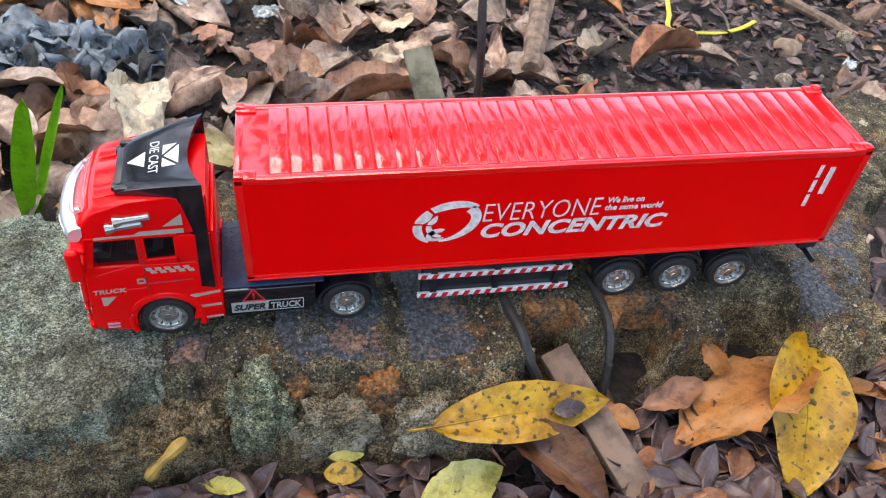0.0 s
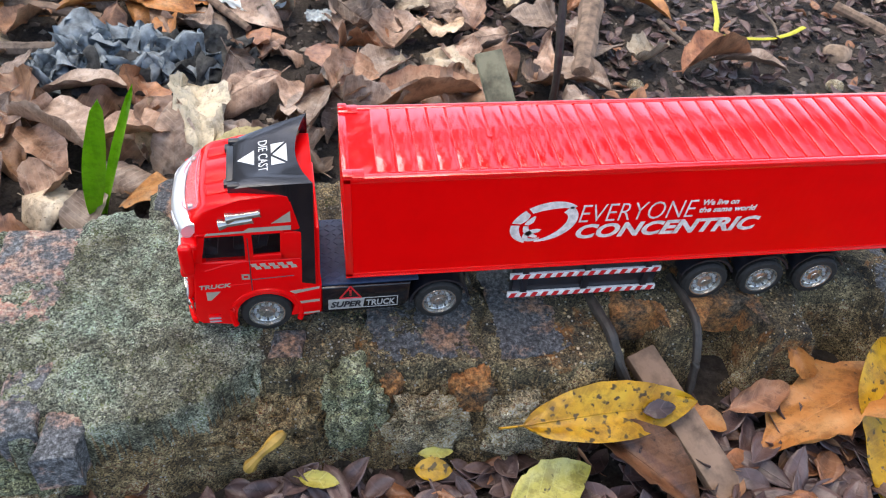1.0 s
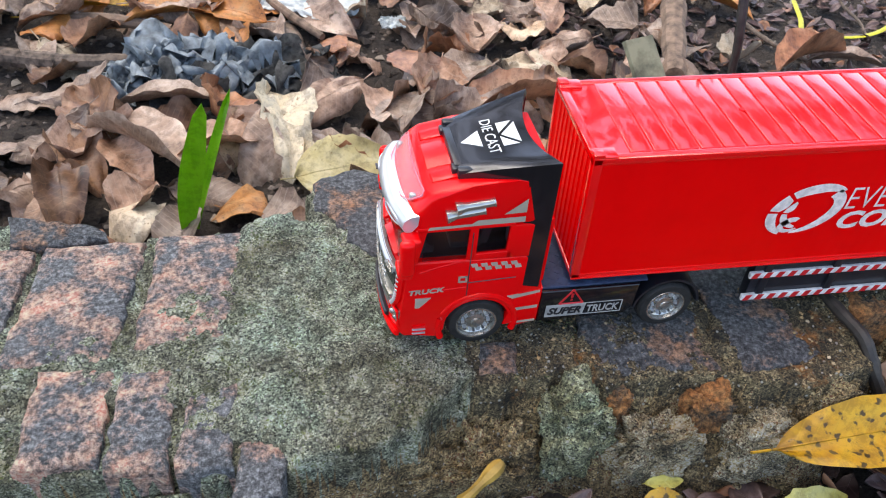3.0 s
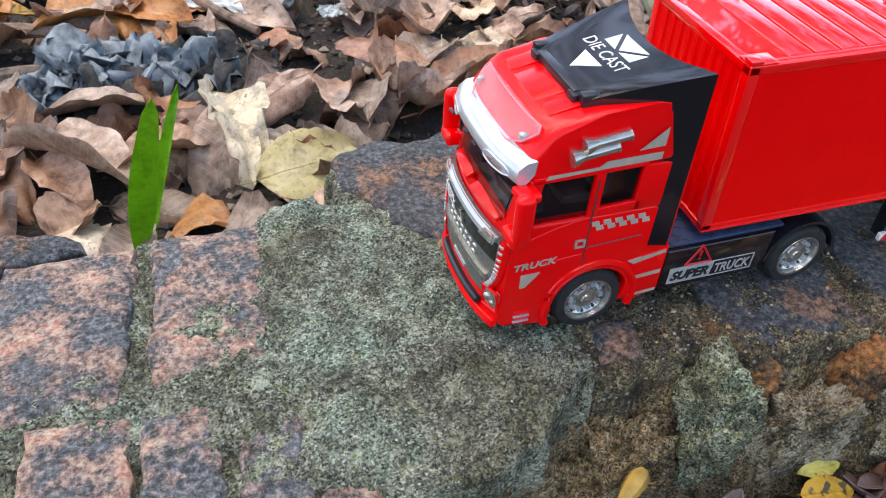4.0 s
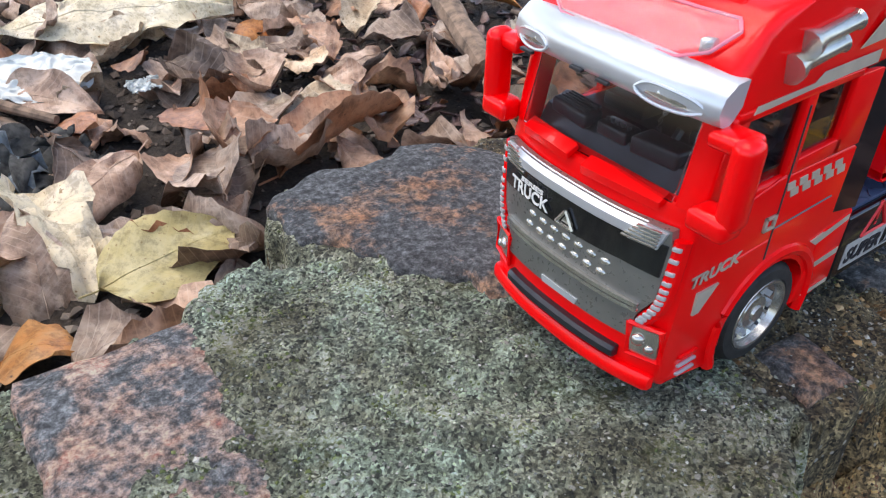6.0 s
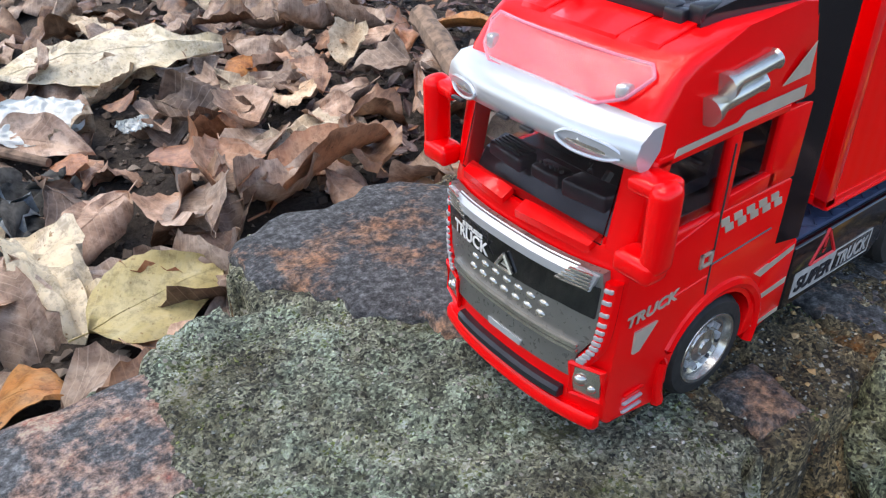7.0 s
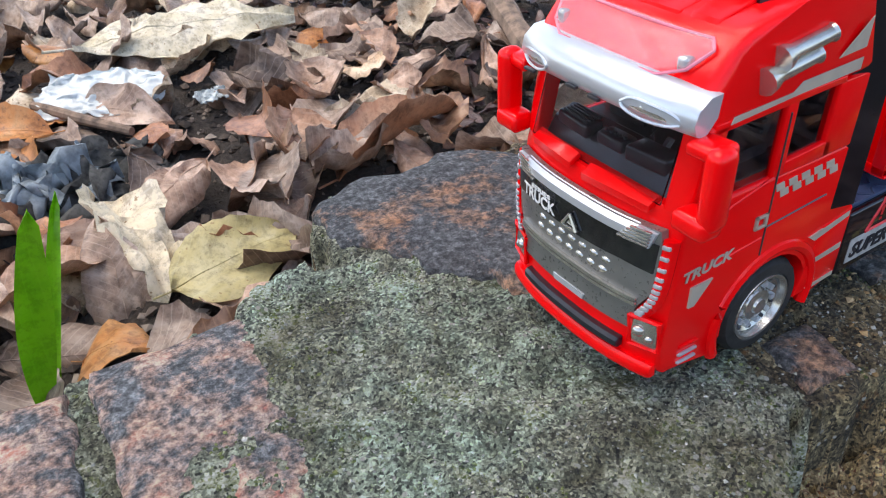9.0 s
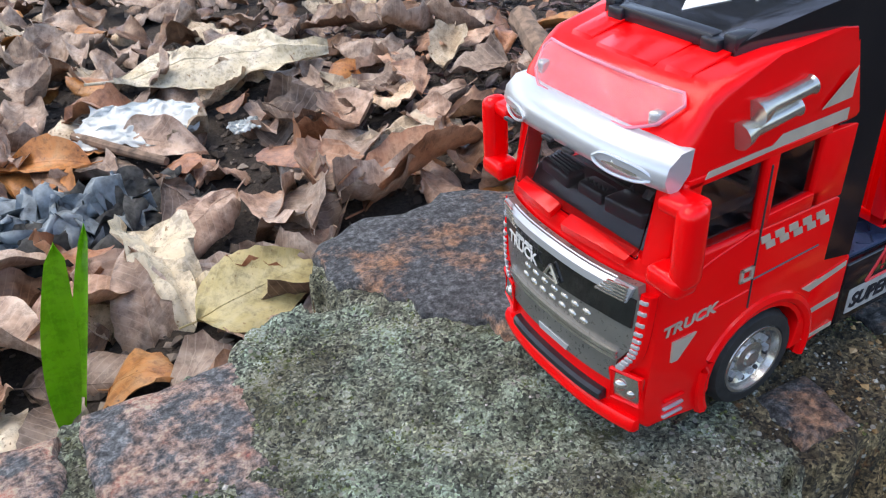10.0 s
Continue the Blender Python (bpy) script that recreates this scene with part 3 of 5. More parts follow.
for s in (-1, 1):
    bm = bmesh.new()
    pts = [(y, x, z) for y, x, z in ((9.2, -107.0, 60.6), (11.2, -107.0, 61.9), (15, -107.0, 62.0), (18, -106.8, 61.5), (19.3, -106.6, 60.4), (17, -106.8, 59.3), (13, -107.0, 59.1), (10.0, -107.1, 59.7), (9.2, -107.0, 60.5))]
    on_visor = lambda y, x, z: (x + (y / 21.3) ** 2.6 * 4.3, s * y, z - (y / 21.3) ** 2 * 1.6)
    tube(bm, smooth_path([on_visor(*p) for p in pts], 3), 0.28, 6)
    part("lamp_bezel", bm, SILVER, visor_part)
    bm = bmesh.new()
    tube(bm, [on_visor(10.4, -106.1, 60.4), on_visor(12.5, -105.9, 60.6), on_visor(15.5, -105.9, 60.5), on_visor(18.4, -106.0, 60.4)], [0.7, 1.15, 1.1, 0.6], 10)
    part("visor_lamp", bm, CHROME, visor_part, "small clear visor lamp", 60)
for y0, y1, z in ((1.0, 3.6, 58.9), (-4.5, -2.0, 58.7), (12.2, 15, 58.2)):
    bm = bmesh.new()
    box(bm, -107.0, -106.2, y0, y1, z - 0.25, z + 0.3, 0.1)
    part("chipped_plating", bm, DARK, visor_part)

# inside the cab
bm = bmesh.new()
box(bm, -100, -54, -18.5, 18.5, 40, 43.4)
prism(bm, [(-101.5, 43), (-99.5, 46.2), (-94, 47.5), (-91, 46), (-91, 43)], -16.5, 16.5, 0.5)
for y0, y1, x0, x1, h in ((-13.5, -4.5, -99.6, -94.5, 48.6), (-3.2, 3.4, -99.0, -95.0, 48.0), (5.0, 14.5, -100.0, -95.6, 48.2)):
    box(bm, x0, x1, y0, y1, 45.5, h, 0.6, 3)
for j in range(5):
    box(bm, -99.2 + 0.9 * j, -98.8 + 0.9 * j, 6.0, 13.6, 48.0, 48.6, 0.15)
    tube(bm, [(-97.4, -2.4 + 1.2 * j, 47.8), (-97.4, -2.4 + 1.2 * j, 48.6)], 0.4, 6)
part("dashboard", bm, DARK, body, "black moulded dashboard")
for s in (-1, 1):
    bm = bmesh.new()
    box(bm, -85, -74, s * 10 - 5, s * 10 + 5, 43, 46, 0.8)
    prism(bm, [(-76, 44), (-72, 44), (-69.5, 56), (-73, 56.5)], s * 10 - 5, s * 10 + 5, 0.9)
    for j in range(4):
        box(bm, -76.0, -72.8 + 0.7 * j, s * 10 - 4, s * 10 + 4, 47 + 2 * j, 47.9 + 2 * j, 0.25)
    part("seat", bm, DARK, body)
bm = bmesh.new()
tube(bm, [(-93 + 1.4 * math.sin(a), -9 + 4.2 * math.cos(a), 49.5 + 3.9 * math.sin(a)) for a in np.linspace(0, 2 * math.pi, 22)], 0.5, 6)
tube(bm, [(-95, -9, 47), (-93, -9, 49.5)], 0.8, 6)
part("steering_wheel", bm, DARK, body)
bm = bmesh.new()
prism(bm, [(-103.0, 43.4), (-102.6, 43.4), (-98.8, 58), (-99.2, 58)], -16.9, 16.9)
pane = part("windscreen", bm, GLASS, body, "smoked clear plastic windscreen")
pane.visible_shadow = False
for s in (-1, 1):
    bm = bmesh.new()
    box(bm, -98, -66, s * 20.1, s * 20.4, 43, 56.4)
    side = part("side_window", bm, GLASS, body)
    side.visible_shadow = False
    bm = bmesh.new()
    box(bm, -65, -64, s * 12, s * 18, 44, 56)
    part("rear_bulkhead", bm, DARK, body)
for z, y0, y1 in ((43.6, -15.5, 0.2), (44.2, 3.2, 15.8)):
    bm = bmesh.new()
    prism(bm, [(-105.2, z - 2.2), (-105.4, z - 0.7), (-103.0, z + 0.5), (-101.8, z - 0.6)], y0, y1, 0.4)
    part("wiper_panel", bm, RED, body)

# face: grille, strips, lamps, bumper
bm = bmesh.new()
plate(bm, [(-19, face(40.8)), (-19.4, face(36)), (-18.6, face(24)), (-16.2, face(18.8)), (-15.2, face(12.2)), (15.2, face(12.2)), (16.2, face(18.8)), (18.6, face(24)), (19.4, face(36)), (19, face(40.8))], "x", -106.4, 1.6)
grille = part("grille", bm, GREY, tractor, "grey plated grille with black band")
bm = bmesh.new()
plate(bm, [(-19.0, face(37.4)), (-18.6, face(29.8)), (-12, face(30.3)), (0, face(29.6)), (12, face(30.3)), (18.6, face(29.8)), (19.0, face(37.4))], "x", -106.75, 0.5)
part("black_band", bm, BLACK_GLOSS, grille, "glossy black band")
bm = bmesh.new()
prism(bm, [(-106.0, face(41.0)), (-107.3, face(39.6)), (-107.3, face(37.6)), (-106.4, face(36.6)), (-105.6, face(37))], -15.2, 15.2, 0.3, 2, None, 10)
for s in (-1, 1):
    plate(bm, [(s * 15.2, face(40.8)), (s * 18.6, face(40.2)), (s * 17.6, face(36.2)), (s * 12.6, face(36.2))], "x", -107.1, 0.8)
part("upper_bar", bm, SILVER, grille, "silver bar")
for s in (-1, 1):
    for j in range(5):
        bm = bmesh.new()
        box(bm, -107.6, -107.0, s * (11.6 + 0.6 * j), s * (17.6 + 0.1 * j), face(36.6 + 0.85 * j), face(37.1 + 0.85 * j), 0.12)
        part("louvre", bm, CHROME, grille)
for row, z in enumerate((27.6, 24.6)):
    for j in range(7):
        bm = bmesh.new()
        y = -9.0 + 3.0 * j + (0.6 if row else 0)
        bmesh.ops.create_uvsphere(bm, u_segments=10, v_segments=6, radius=0.95 * MM, matrix=Matrix.Translation((-106.3 * MM, y * MM, face(z) * MM)) @ Matrix.Diagonal((0.7, 1.15, 0.75, 1)))
        part("stud", bm, CHROME, grille)
bm = bmesh.new()
for z in (20.2, 21.4):
    prism(bm, [(-106.2, face(z) - 0.4), (-107.2, face(z) - 0.4), (-107.2, face(z) + 0.35), (-106.2, face(z) + 0.35)], -16.4, 16.4, 0.2, 2, None, 10)
part("double_bar", bm, CHROME, grille)
bm = bmesh.new()
plate(bm, [(-4.6, face(14.0)), (-4.2, face(12.4)), (4.2, face(12.4)), (4.6, face(14.0))], "x", -106.7, 0.5)
part("number_plate_blank", bm, SILVER, grille)
bm = bmesh.new()
tri = [(-2.0, 30.8), (2.0, 30.8), (0, 34.6)]
for k in range(3):
    a, b = tri[k], tri[(k + 1) % 3]
    tube(bm, [(-107.3, a[0], face(a[1])), (-107.3, b[0], face(b[1]))], 0.35, 5)
plate(bm, [(y * 0.55, face(32.06 + (z - 32.06) * 0.55)) for y, z in tri], "x", -107.0, 0.3)
part("badge", bm, CHROME, grille, "silver triangle badge")
lettering("word_truck", "TRUCK", 2.5, 11.0, WHITE, grille, pose(-0.10682, 0.0152, face(31.2) * MM, 90, 0, -90), 0, 0.02)
lettering("word_series", "SERIES", 0.9, 6.4, WHITE, grille, pose(-0.10682, 0.0122, face(34.6) * MM, 90, 0, -90), 0, 0.02)
for s in (-1, 1):
    bm = bmesh.new()
    spine = [(-105.2, s * 20.2, 38), (-105.7, s * 20.0, 30), (-105.9, s * 19.3, 25), (-106.0, s * 17.4, 21.4)]
    tube(bm, smooth_path(spine, 5), 1.25, 8)
    deflector = part("air_deflector", bm, RED, tractor)
    for j, p in enumerate(smooth_path(spine, 4)[1:]):
        bm = bmesh.new()
        box(bm, p.x - 1.4, p.x - 0.6, p.y - 0.7, p.y + 0.7, p.z - 0.1, p.z + 0.75, 0.2)
        part("slat", bm, SILVER, deflector)
    bm = bmesh.new()
    prism(bm, [(-106.2, 14.2), (-106.6, 17), (-106.2, 20.0), (-104, 20.0), (-104, 14.2)], s * 15.6, s * 20.8, 0.5)
    lamp = part("headlamp", bm, CHROME, tractor, "clear faceted headlamp")
    for y, z, r in ((s * 17.4, 17.4, 1.25), (s * 19.4, 16.2, 0.9)):
        bm = bmesh.new()
        bmesh.ops.create_uvsphere(bm, u_segments=10, v_segments=6, radius=r * MM, matrix=Matrix.Translation((-106.3 * MM, y * MM, z * MM)))
        part("bulb", bm, CHROME, lamp)
    bm = bmesh.new()
    tube(bm, [(-106.4, s * 15.4, 20.2), (-106.5, s * 21, 20.6), (-106.2, s * 21.3, 14.0), (-106.2, s * 15.6, 13.6), (-106.4, s * 15.4, 20.2)], 0.6, 6)
    part("headlamp_rim", bm, RED, lamp)
bm = bmesh.new()
prism(bm, [(-105, 7.2), (-106.6, 7.2), (-107.3, 8.2), (-107.3, 9.6), (-106.6, 10.6), (-105, 10.6)], -20.9, 20.9, 1.0, 2, None, 14)
bumper = part("bumper", bm, RED, tractor)
bm = bmesh.new()
prism(bm, [(-105.6, 11.4), (-107, 11.4), (-107.6, 12), (-107.6, 13.2), (-107, 13.8), (-105.6, 13.8)], -14, 14, 0.4, 2, None, 10)
part("bumper_slot", bm, BLACK, bumper, "black bumper insert")
# mirrors: flat loops
for s in (-1, 1):
    bm = bmesh.new()
    box(bm, -107.8, -102.6, s * 24.4, s * 28.2, 43.0, 57.6, 1.8, 4)
    mirror = part("door_mirror", bm, RED, tractor, "", 50)
    bm = bmesh.new()
    box(bm, -106.4, -100.6, s * 20.2, s * 26.2, 54.2, 57.0, 1.1, 3)
    part("mirror_arm", bm, RED, mirror, "", 50)
    bm = bmesh.new()
    box(bm, -108.2, -103.0, s * 20.6, s * 27.6, 41.4, 45.6, 1.4, 3)
    part("mirror_foot", bm, RED, mirror, "", 50)

# side details
for s in (-1, 1):
    Y = s * HW
    out = Y + s * 0.14
    bm = bmesh.new()
    flare = arc(-74, 11, 14.3, 204, -18, 22)
    tube(bm, [(x, Y - s * 0.4, z) for x, z in flare], 1.35, 8)
    part("wheel_arch", bm, RED, body)
    for (x, z) in ((-95, 60.5),):
        for dz, dx in ((0.2, -1.2), (3.0, 1.8)):
            bm = bmesh.new()
            yy = (HW - 0.2) * (1 - max(0, z + dz + 5 - 60) * 0.004)
            tube(bm, [(-87.6 + dx, s * (yy + 1.1), z + dz + 2.2), (-86.2 + dx, s * (yy + 1.0), z + dz + 2.4), (-84.4 + dx, s * (yy + 0.9), z + dz + 2.6), (-75.5 + dx, s * (yy + 0.7), z + dz + 3.6), (-74.9 + dx, s * (yy + 0.7), z + dz + 3.7)], [2.3, 2.1, 1.5, 1.4, 1.75], 14)
            part("air_horn", bm, CHROME, roof_part, "silver air horn")
    stripes = [[(-97, 57.2), (-96, 58.4), (-80, 58.8), (-78, 60.2), (-62.2, 60.6), (-62.2, 58.4), (-78, 58.0)],
               [(-69.5, 62.0), (-62.2, 62.4), (-62.2, 67.8)]]
    for shape in stripes:
        bm = bmesh.new()
        plate(bm, shape, "y", s * (HW + 0.02), s * 0.1)
        part("stripe", bm, GOLD, roof_part)
    for shape in ([(-100.5, 26.4), (-92, 26.4), (-99, 21.8), (-100.5, 21.8)], [(-64, 24.0), (-52, 26.0), (-52, 24.8), (-62, 22.6)], [(-61, 17.6), (-52, 18.4), (-52, 17.0), (-60, 16.4)], [(-61, 10.4), (-52, 11), (-52, 10.0), (-60.5, 9.4)]):
        bm = bmesh.new()
        plate(bm, shape, "y", Y, s * 0.35)
        part("stripe", bm, GOLD, body)
    for j in range(5):
        for k in range(2):
            bm = bmesh.new()
            x, z = -78.2 + 3.5 * j + 1.5 * k, 39.4 - 1.6 * k
            plate(bm, [(x, z), (x + 2.2, z + 0.15), (x + 1.6, z + 1.7), (x - 0.6, z + 1.6)], "y", Y, s * 0.14)
            part("check", bm, GOLD, body)
    bm = bmesh.new()
    for w in ((-82.6, -79.4, 32.8, 33.4), (-82.6, -79.4, 35.0, 35.6), (-82.6, -81.9, 32.8, 35.6), (-80.1, -79.4, 32.8, 35.6)):
        box(bm, w[0], w[1], Y, Y + s * 0.5, w[2], w[3], 0.1)
    part("door_handle", bm, GOLD, body, "champagne-coloured door handle")
    for j in range(3):
        bm = bmesh.new()
        box(bm, -101, -94, Y - s * 0.2, Y + s * 0.55, 8.4 + 1.9 * j, 9.1 + 1.9 * j, 0.25)
        part("vent", bm, SILVER if j < 2 else RED, body)
    for x0, z0, x1, z1 in ((-97, 29.0, -79.6, 30.2), (-79.0, 26, -79.0, 55), (-79, 32.2, -62, 33.2), (-99.5, 38.5, -80, 43.0)):
        bm = bmesh.new()
        tube(bm, [(x0, Y + s * 0.0, z0), ((x0 + x1) / 2, Y, (z0 + z1) / 2), (x1, Y + s * 0.0, z1)], 0.22, 5)
        part("door_seam", bm, RED if x0 != -79.0 else DARK, body)
    if s < 0:
        lettering("word_truck", "TRUCK", 2.3, 12.5, GOLD, body, pose(-0.0995, out * MM, 0.0282, 90, -3, 0), 0.2, 0.03)
# steps behind the front wheel
for s in (-1, 1):
    bm = bmesh.new()
    prism(bm, [(-64, 9.0), (-51.2, 10), (-51.0, 26.6), (-60, 25.2)], s * 15, s * (HW + 0.25), 0.5)
    part("step", bm, RED, body)

# black roof fairing with its two legs
fair = bmesh.new()


def fairing_top(x, y):
    """The dished top of the fairing, in millimetres."""
    along = min(1.0, max(0.0, (x + 84.5) / 31.0))
    hw = 15.0 + 7.4 * along
    return 74.6 + 7.6 * along ** 0.85 + 1.6 * along * (min(1.2, abs(y) / hw) ** 2 - 1)


def hoop(along, side):
    """A section across the fairing: the dished top, its edges and the hollow under it."""
    hw = 15.0 + 7.4 * along
    o, inner = [], []
    for k in range(-6, 7):
        y = hw * k / 6
        x = -84.5 + 31.0 * along - 5.5 * along ** 3 * (1 - (k / 6) ** 2)
        o.append((x, y, fairing_top(x, y) - (0.5 if abs(k) == 6 else 0)))
        inner.append((x, y * (1 - 1.4 / hw), fairing_top(x, y) - 1.5))
    xe = -84.5 + 31.0 * along
    ring = [(xe, -hw - 0.2, side)] + o + [(xe, hw + 0.2, side), (xe, hw - 1.4, side)] + inner[::-1] + [(xe, -hw + 1.4, side)]
    return [fair.verts.new(Vector(p) * MM) for p in ring]


hoops = [hoop(0.0, 72.0), hoop(0.08, 72.2), hoop(0.25, 72.6), hoop(0.45, 72.0), hoop(0.6, 70.0), hoop(0.71, 66.5), hoop(0.725, 28.6), hoop(0.88, 28.6), hoop(1.0, 28.6)]
for a, b in zip(hoops, hoops[1:]):
    for i in range(len(a)):
        fair.faces.new((a[i], a[(i + 1) % len(a)], b[(i + 1) % len(a)], b[i]))
for end in (hoops[0], hoops[-1]):
    for i in range(14):
        fair.faces.new((end[i], end[i + 1], end[28 - i], end[(29 - i) % 30]))
fairing = part("roof_fairing", fair, BLACK_GLOSS, tractor, "black plastic roof fairing with white print", 40)
bm = bmesh.new()
box(bm, -85.2, -81.5, -11, 11, 72.6, 75.2, 0.5)
for s in (-1, 1):
    box(bm, -84.6, -78.6, s * 12.5, s * 15.2, 72.8, 75.8, 0.5)
    box(bm, -86, -83.5, s * 9.2, s * 12.8, 72.4, 74.8, 0.4)
part("fairing_lug", bm, BLACK, fairing)


def drape(ob, m):
    """Lays a flat print on the fairing's top."""
    for v in ob.data.vertices:
        p = m @ v.co
        v.co = (p.x, p.y, fairing_top(p.x / MM, p.y / MM) * MM + 0.00005 + max(0.0, p.z) * 0.8)
    ob.matrix_local = Matrix.Identity(4)


for shape in ([(2.5, 0), (9.0, -4.6), (9.0, 4.6)], [(15.4, 1.0), (15.4, 6.6), (20.6, 6.6)], [(15.4, -1.0), (15.4, -6.6), (20.6, -6.6)], [(21.4, -5.8), (21.4, 5.8), (16.0, 0)]):
    bm = bmesh.new()
    plate(bm, shape, "z", 0.0, 0.16)
    bmesh.ops.subdivide_edges(bm, edges=bm.edges, cuts=3, use_grid_fill=True)
    drape(part("printed_triangle", bm, WHITE, fairing), pose(-0.0835, 0, 0))
drape(lettering("words_die_cast", "DIE CAST", 3.6, 19, WHITE, fairing, Matrix.Identity(4), 0, 0.0), pose(-0.073, 0.0095, 0, 0, 0, -90))

# chassis behind the cab
bm = bmesh.new()
box(bm, -60, 14, -9, 9, 12, 22, 0.6)
box(bm, -51.5, -14, -18, 18, 9.5, 24.6, 0.5)
chassis = part("chassis", bm, BLACK, tractor)
for s in (-1, 1):
    bm = bmesh.new()
    prism(bm, [(-51, 9.2), (-17, 9.6), (-14, 13), (-13.5, 24.4), (-51, 24.4)], s * 17.5, s * (HW + 0.3), 0.5)
    skirt = part("side_tank", bm, BLACK_GLOSS, tractor, "black side skirt with printed sign")
    f = s * (HW + 0.32)
    if s < 0:
        bm = bmesh.new()
        for w in ((-48.4, -18.6, 11.2, 11.6), (-48.4, -18.6, 16.9, 17.3), (-48.4, -48.0, 11.2, 17.3), (-19.0, -18.6, 11.2, 17.3)):
            plate(bm, [(w[0], w[2]), (w[1], w[2]), (w[1], w[3]), (w[0], w[3])], "y", f, -0.12)
        part("sign_border", bm, SIGN_PRINT, skirt)
        bm = bmesh.new()
        plate(bm, [(-48, 11.6), (-33.6, 11.6), (-33.0, 16.9), (-48, 16.9)], "y", f, -0.1)
        part("sign_field", bm, SIGN_PRINT, skirt)
        lettering("word_super", "SUPER", 3.6, 13.0, BLACK, skirt, pose(-0.0475, (f - 0.12) * MM, 0.0123, 90, 0, 0), 0.25, 0.035)
        lettering("word_truck", "TRUCK", 3.6, 12.4, SIGN_PRINT, skirt, pose(-0.0323, (f - 0.05) * MM, 0.0123, 90, 0, 0), 0.1, 0.02)
        bm = bmesh.new()
        tri = [(-43.6, 18.2), (-34.6, 18.2), (-39.1, 25.2)]
        for k in range(3):
            a, b = tri[k], tri[(k + 1) % 3]
            tube(bm, [(a[0], f, a[1] * 0.97), (b[0], f, b[1] * 0.97)], 0.42, 5)
        plate(bm, [(-39.5, 20.2), (-38.7, 20.2), (-38.5, 22.6), (-39.7, 22.6)], "y", f, -0.1)
        plate(bm, [(-39.5, 19.0), (-38.7, 19.0), (-38.7, 19.7), (-39.5, 19.7)], "y", f, -0.1)
        part("warning_triangle", bm, RED_PRINT, skirt, "red warning triangle")
    bm = bmesh.new()
    ring = arc(0, 11, 13.4, 178, 4, 16)
    inner = arc(0, 11, 12.4, 4, 178, 16)
    plate(bm, ring + inner, "y", s * 9, s * 12)
    part("mudguard", bm, BLACK, tractor)
bm = bmesh.new()
box(bm, -51.3, -10, -20.2, 20.2, 24.4, 25.4, 0.25)
deck = part("deck_plate", bm, DECK, tractor, "blue-black tread-plate deck")
bm = bmesh.new()
for i in range(13):
    for j in range(14):
        x, y = -49.5 + 3.0 * i, -19 + 2.9 * j
        d = 0.7 if (i + j) % 2 else -0.7
        plate(bm, [(x - 0.9, y - d - 0.2), (x + 0.9, y + d - 0.2), (x + 0.9, y + d + 0.2), (x - 0.9, y - d + 0.2)], "z", 25.38, 0.22)
tagged(part("tread_pattern", bm, DECK, deck), kind="stuff")
bm = bmesh.new()
box(bm, -14, 8, -7, 7, 22, 27.0, 0.5)
part("coupling", bm, BLACK, chassis)


def wheel(name, parent, x, y, z, side, r=11.0, w=7.5):
    """A tyre with a blocky tread and a plated rim; side is -1 or 1 for the outer face."""
    seg = 44
    bm = bmesh.new()
    rings = [(r * 0.66, side * 0.2), (r * 0.72, side * 0.9), (r * 0.9, side * 0.7), (r * 0.965, side * 0.1), (r, -side * 0.9), (r, -side * w * 0.33), (r, -side * w * 0.36), (r, -side * w * 0.66), (r, -side * w * 0.85), (r * 0.95, -side * w), (r * 0.6, -side * w)]
    tyre = bmesh.new()
    lathe(tyre, rings, x, y, z, seg, lambda i, j: -0.45 if (3 <= j <= 8 and (i + (1 if j > 5 else 0)) % 2 and j not in (5, 6)) or j in (5,) else 0, True)
    t = part(name, tyre, RUBBER, parent, "", 25)
    rim = bmesh.new()
    lathe(rim, [(r * 0.70, side * 0.55), (r * 0.685, side * 0.95), (r * 0.63, side * 0.9), (r * 0.585, -side * 0.6), (r * 0.5, -side * 1.3), (r * 0.36, -side * 1.2), (r * 0.31, -side * 0.2), (r * 0.17, side * 0.1), (r * 0.15, side * 0.6), (r * 0.02, side * 0.7)], x, y, z, 32, None, True)
    rm = part("rim", rim, CHROME, t, "chromed rim", 25)
    # dark beads stand for the shade in the rim's holes; nothing is cut
    slots = bmesh.new()
    for k in range(10):
        a = 2 * math.pi * (k + 0.5) / 10
        c = Vector((x + r * 0.535 * math.cos(a), y - side * 1.0, z + r * 0.535 * math.sin(a))) * MM
        bmesh.ops.create_icosphere(slots, subdivisions=1, radius=0.62 * MM, matrix=Matrix.Translation(c))
    tagged(part("rim_slots", slots, DARK, t), kind="stuff")
    nut = bmesh.new()
    bmesh.ops.create_cube(nut, size=1.15 * MM)
    nut_mesh = finish(nut, SILVER, 0)
    for k in range(10):
        a = 2 * math.pi * k / 10
        ob = new("wheel_nut", nut_mesh)
        ob.parent = t
        ob.matrix_local = Matrix.Translation(Vector((x + r * 0.43 * math.cos(a), y - side * 0.7, z + r * 0.43 * math.sin(a))) * MM) @ Matrix.Rotation(a, 4, "Y")
    return t


for s in (-1, 1):
    wheel("front_wheel", tractor, -74, s * 20.4, 11, s)
    wheel("drive_wheel", tractor, 0, s * 20.6, 11, s, 11, 9)
bm = bmesh.new()
for x in (-74, 0):
    lathe(bm, [(2, -17), (2, 17)], x, 0, 11, 10)
part("axle", bm, BLACK, tractor)

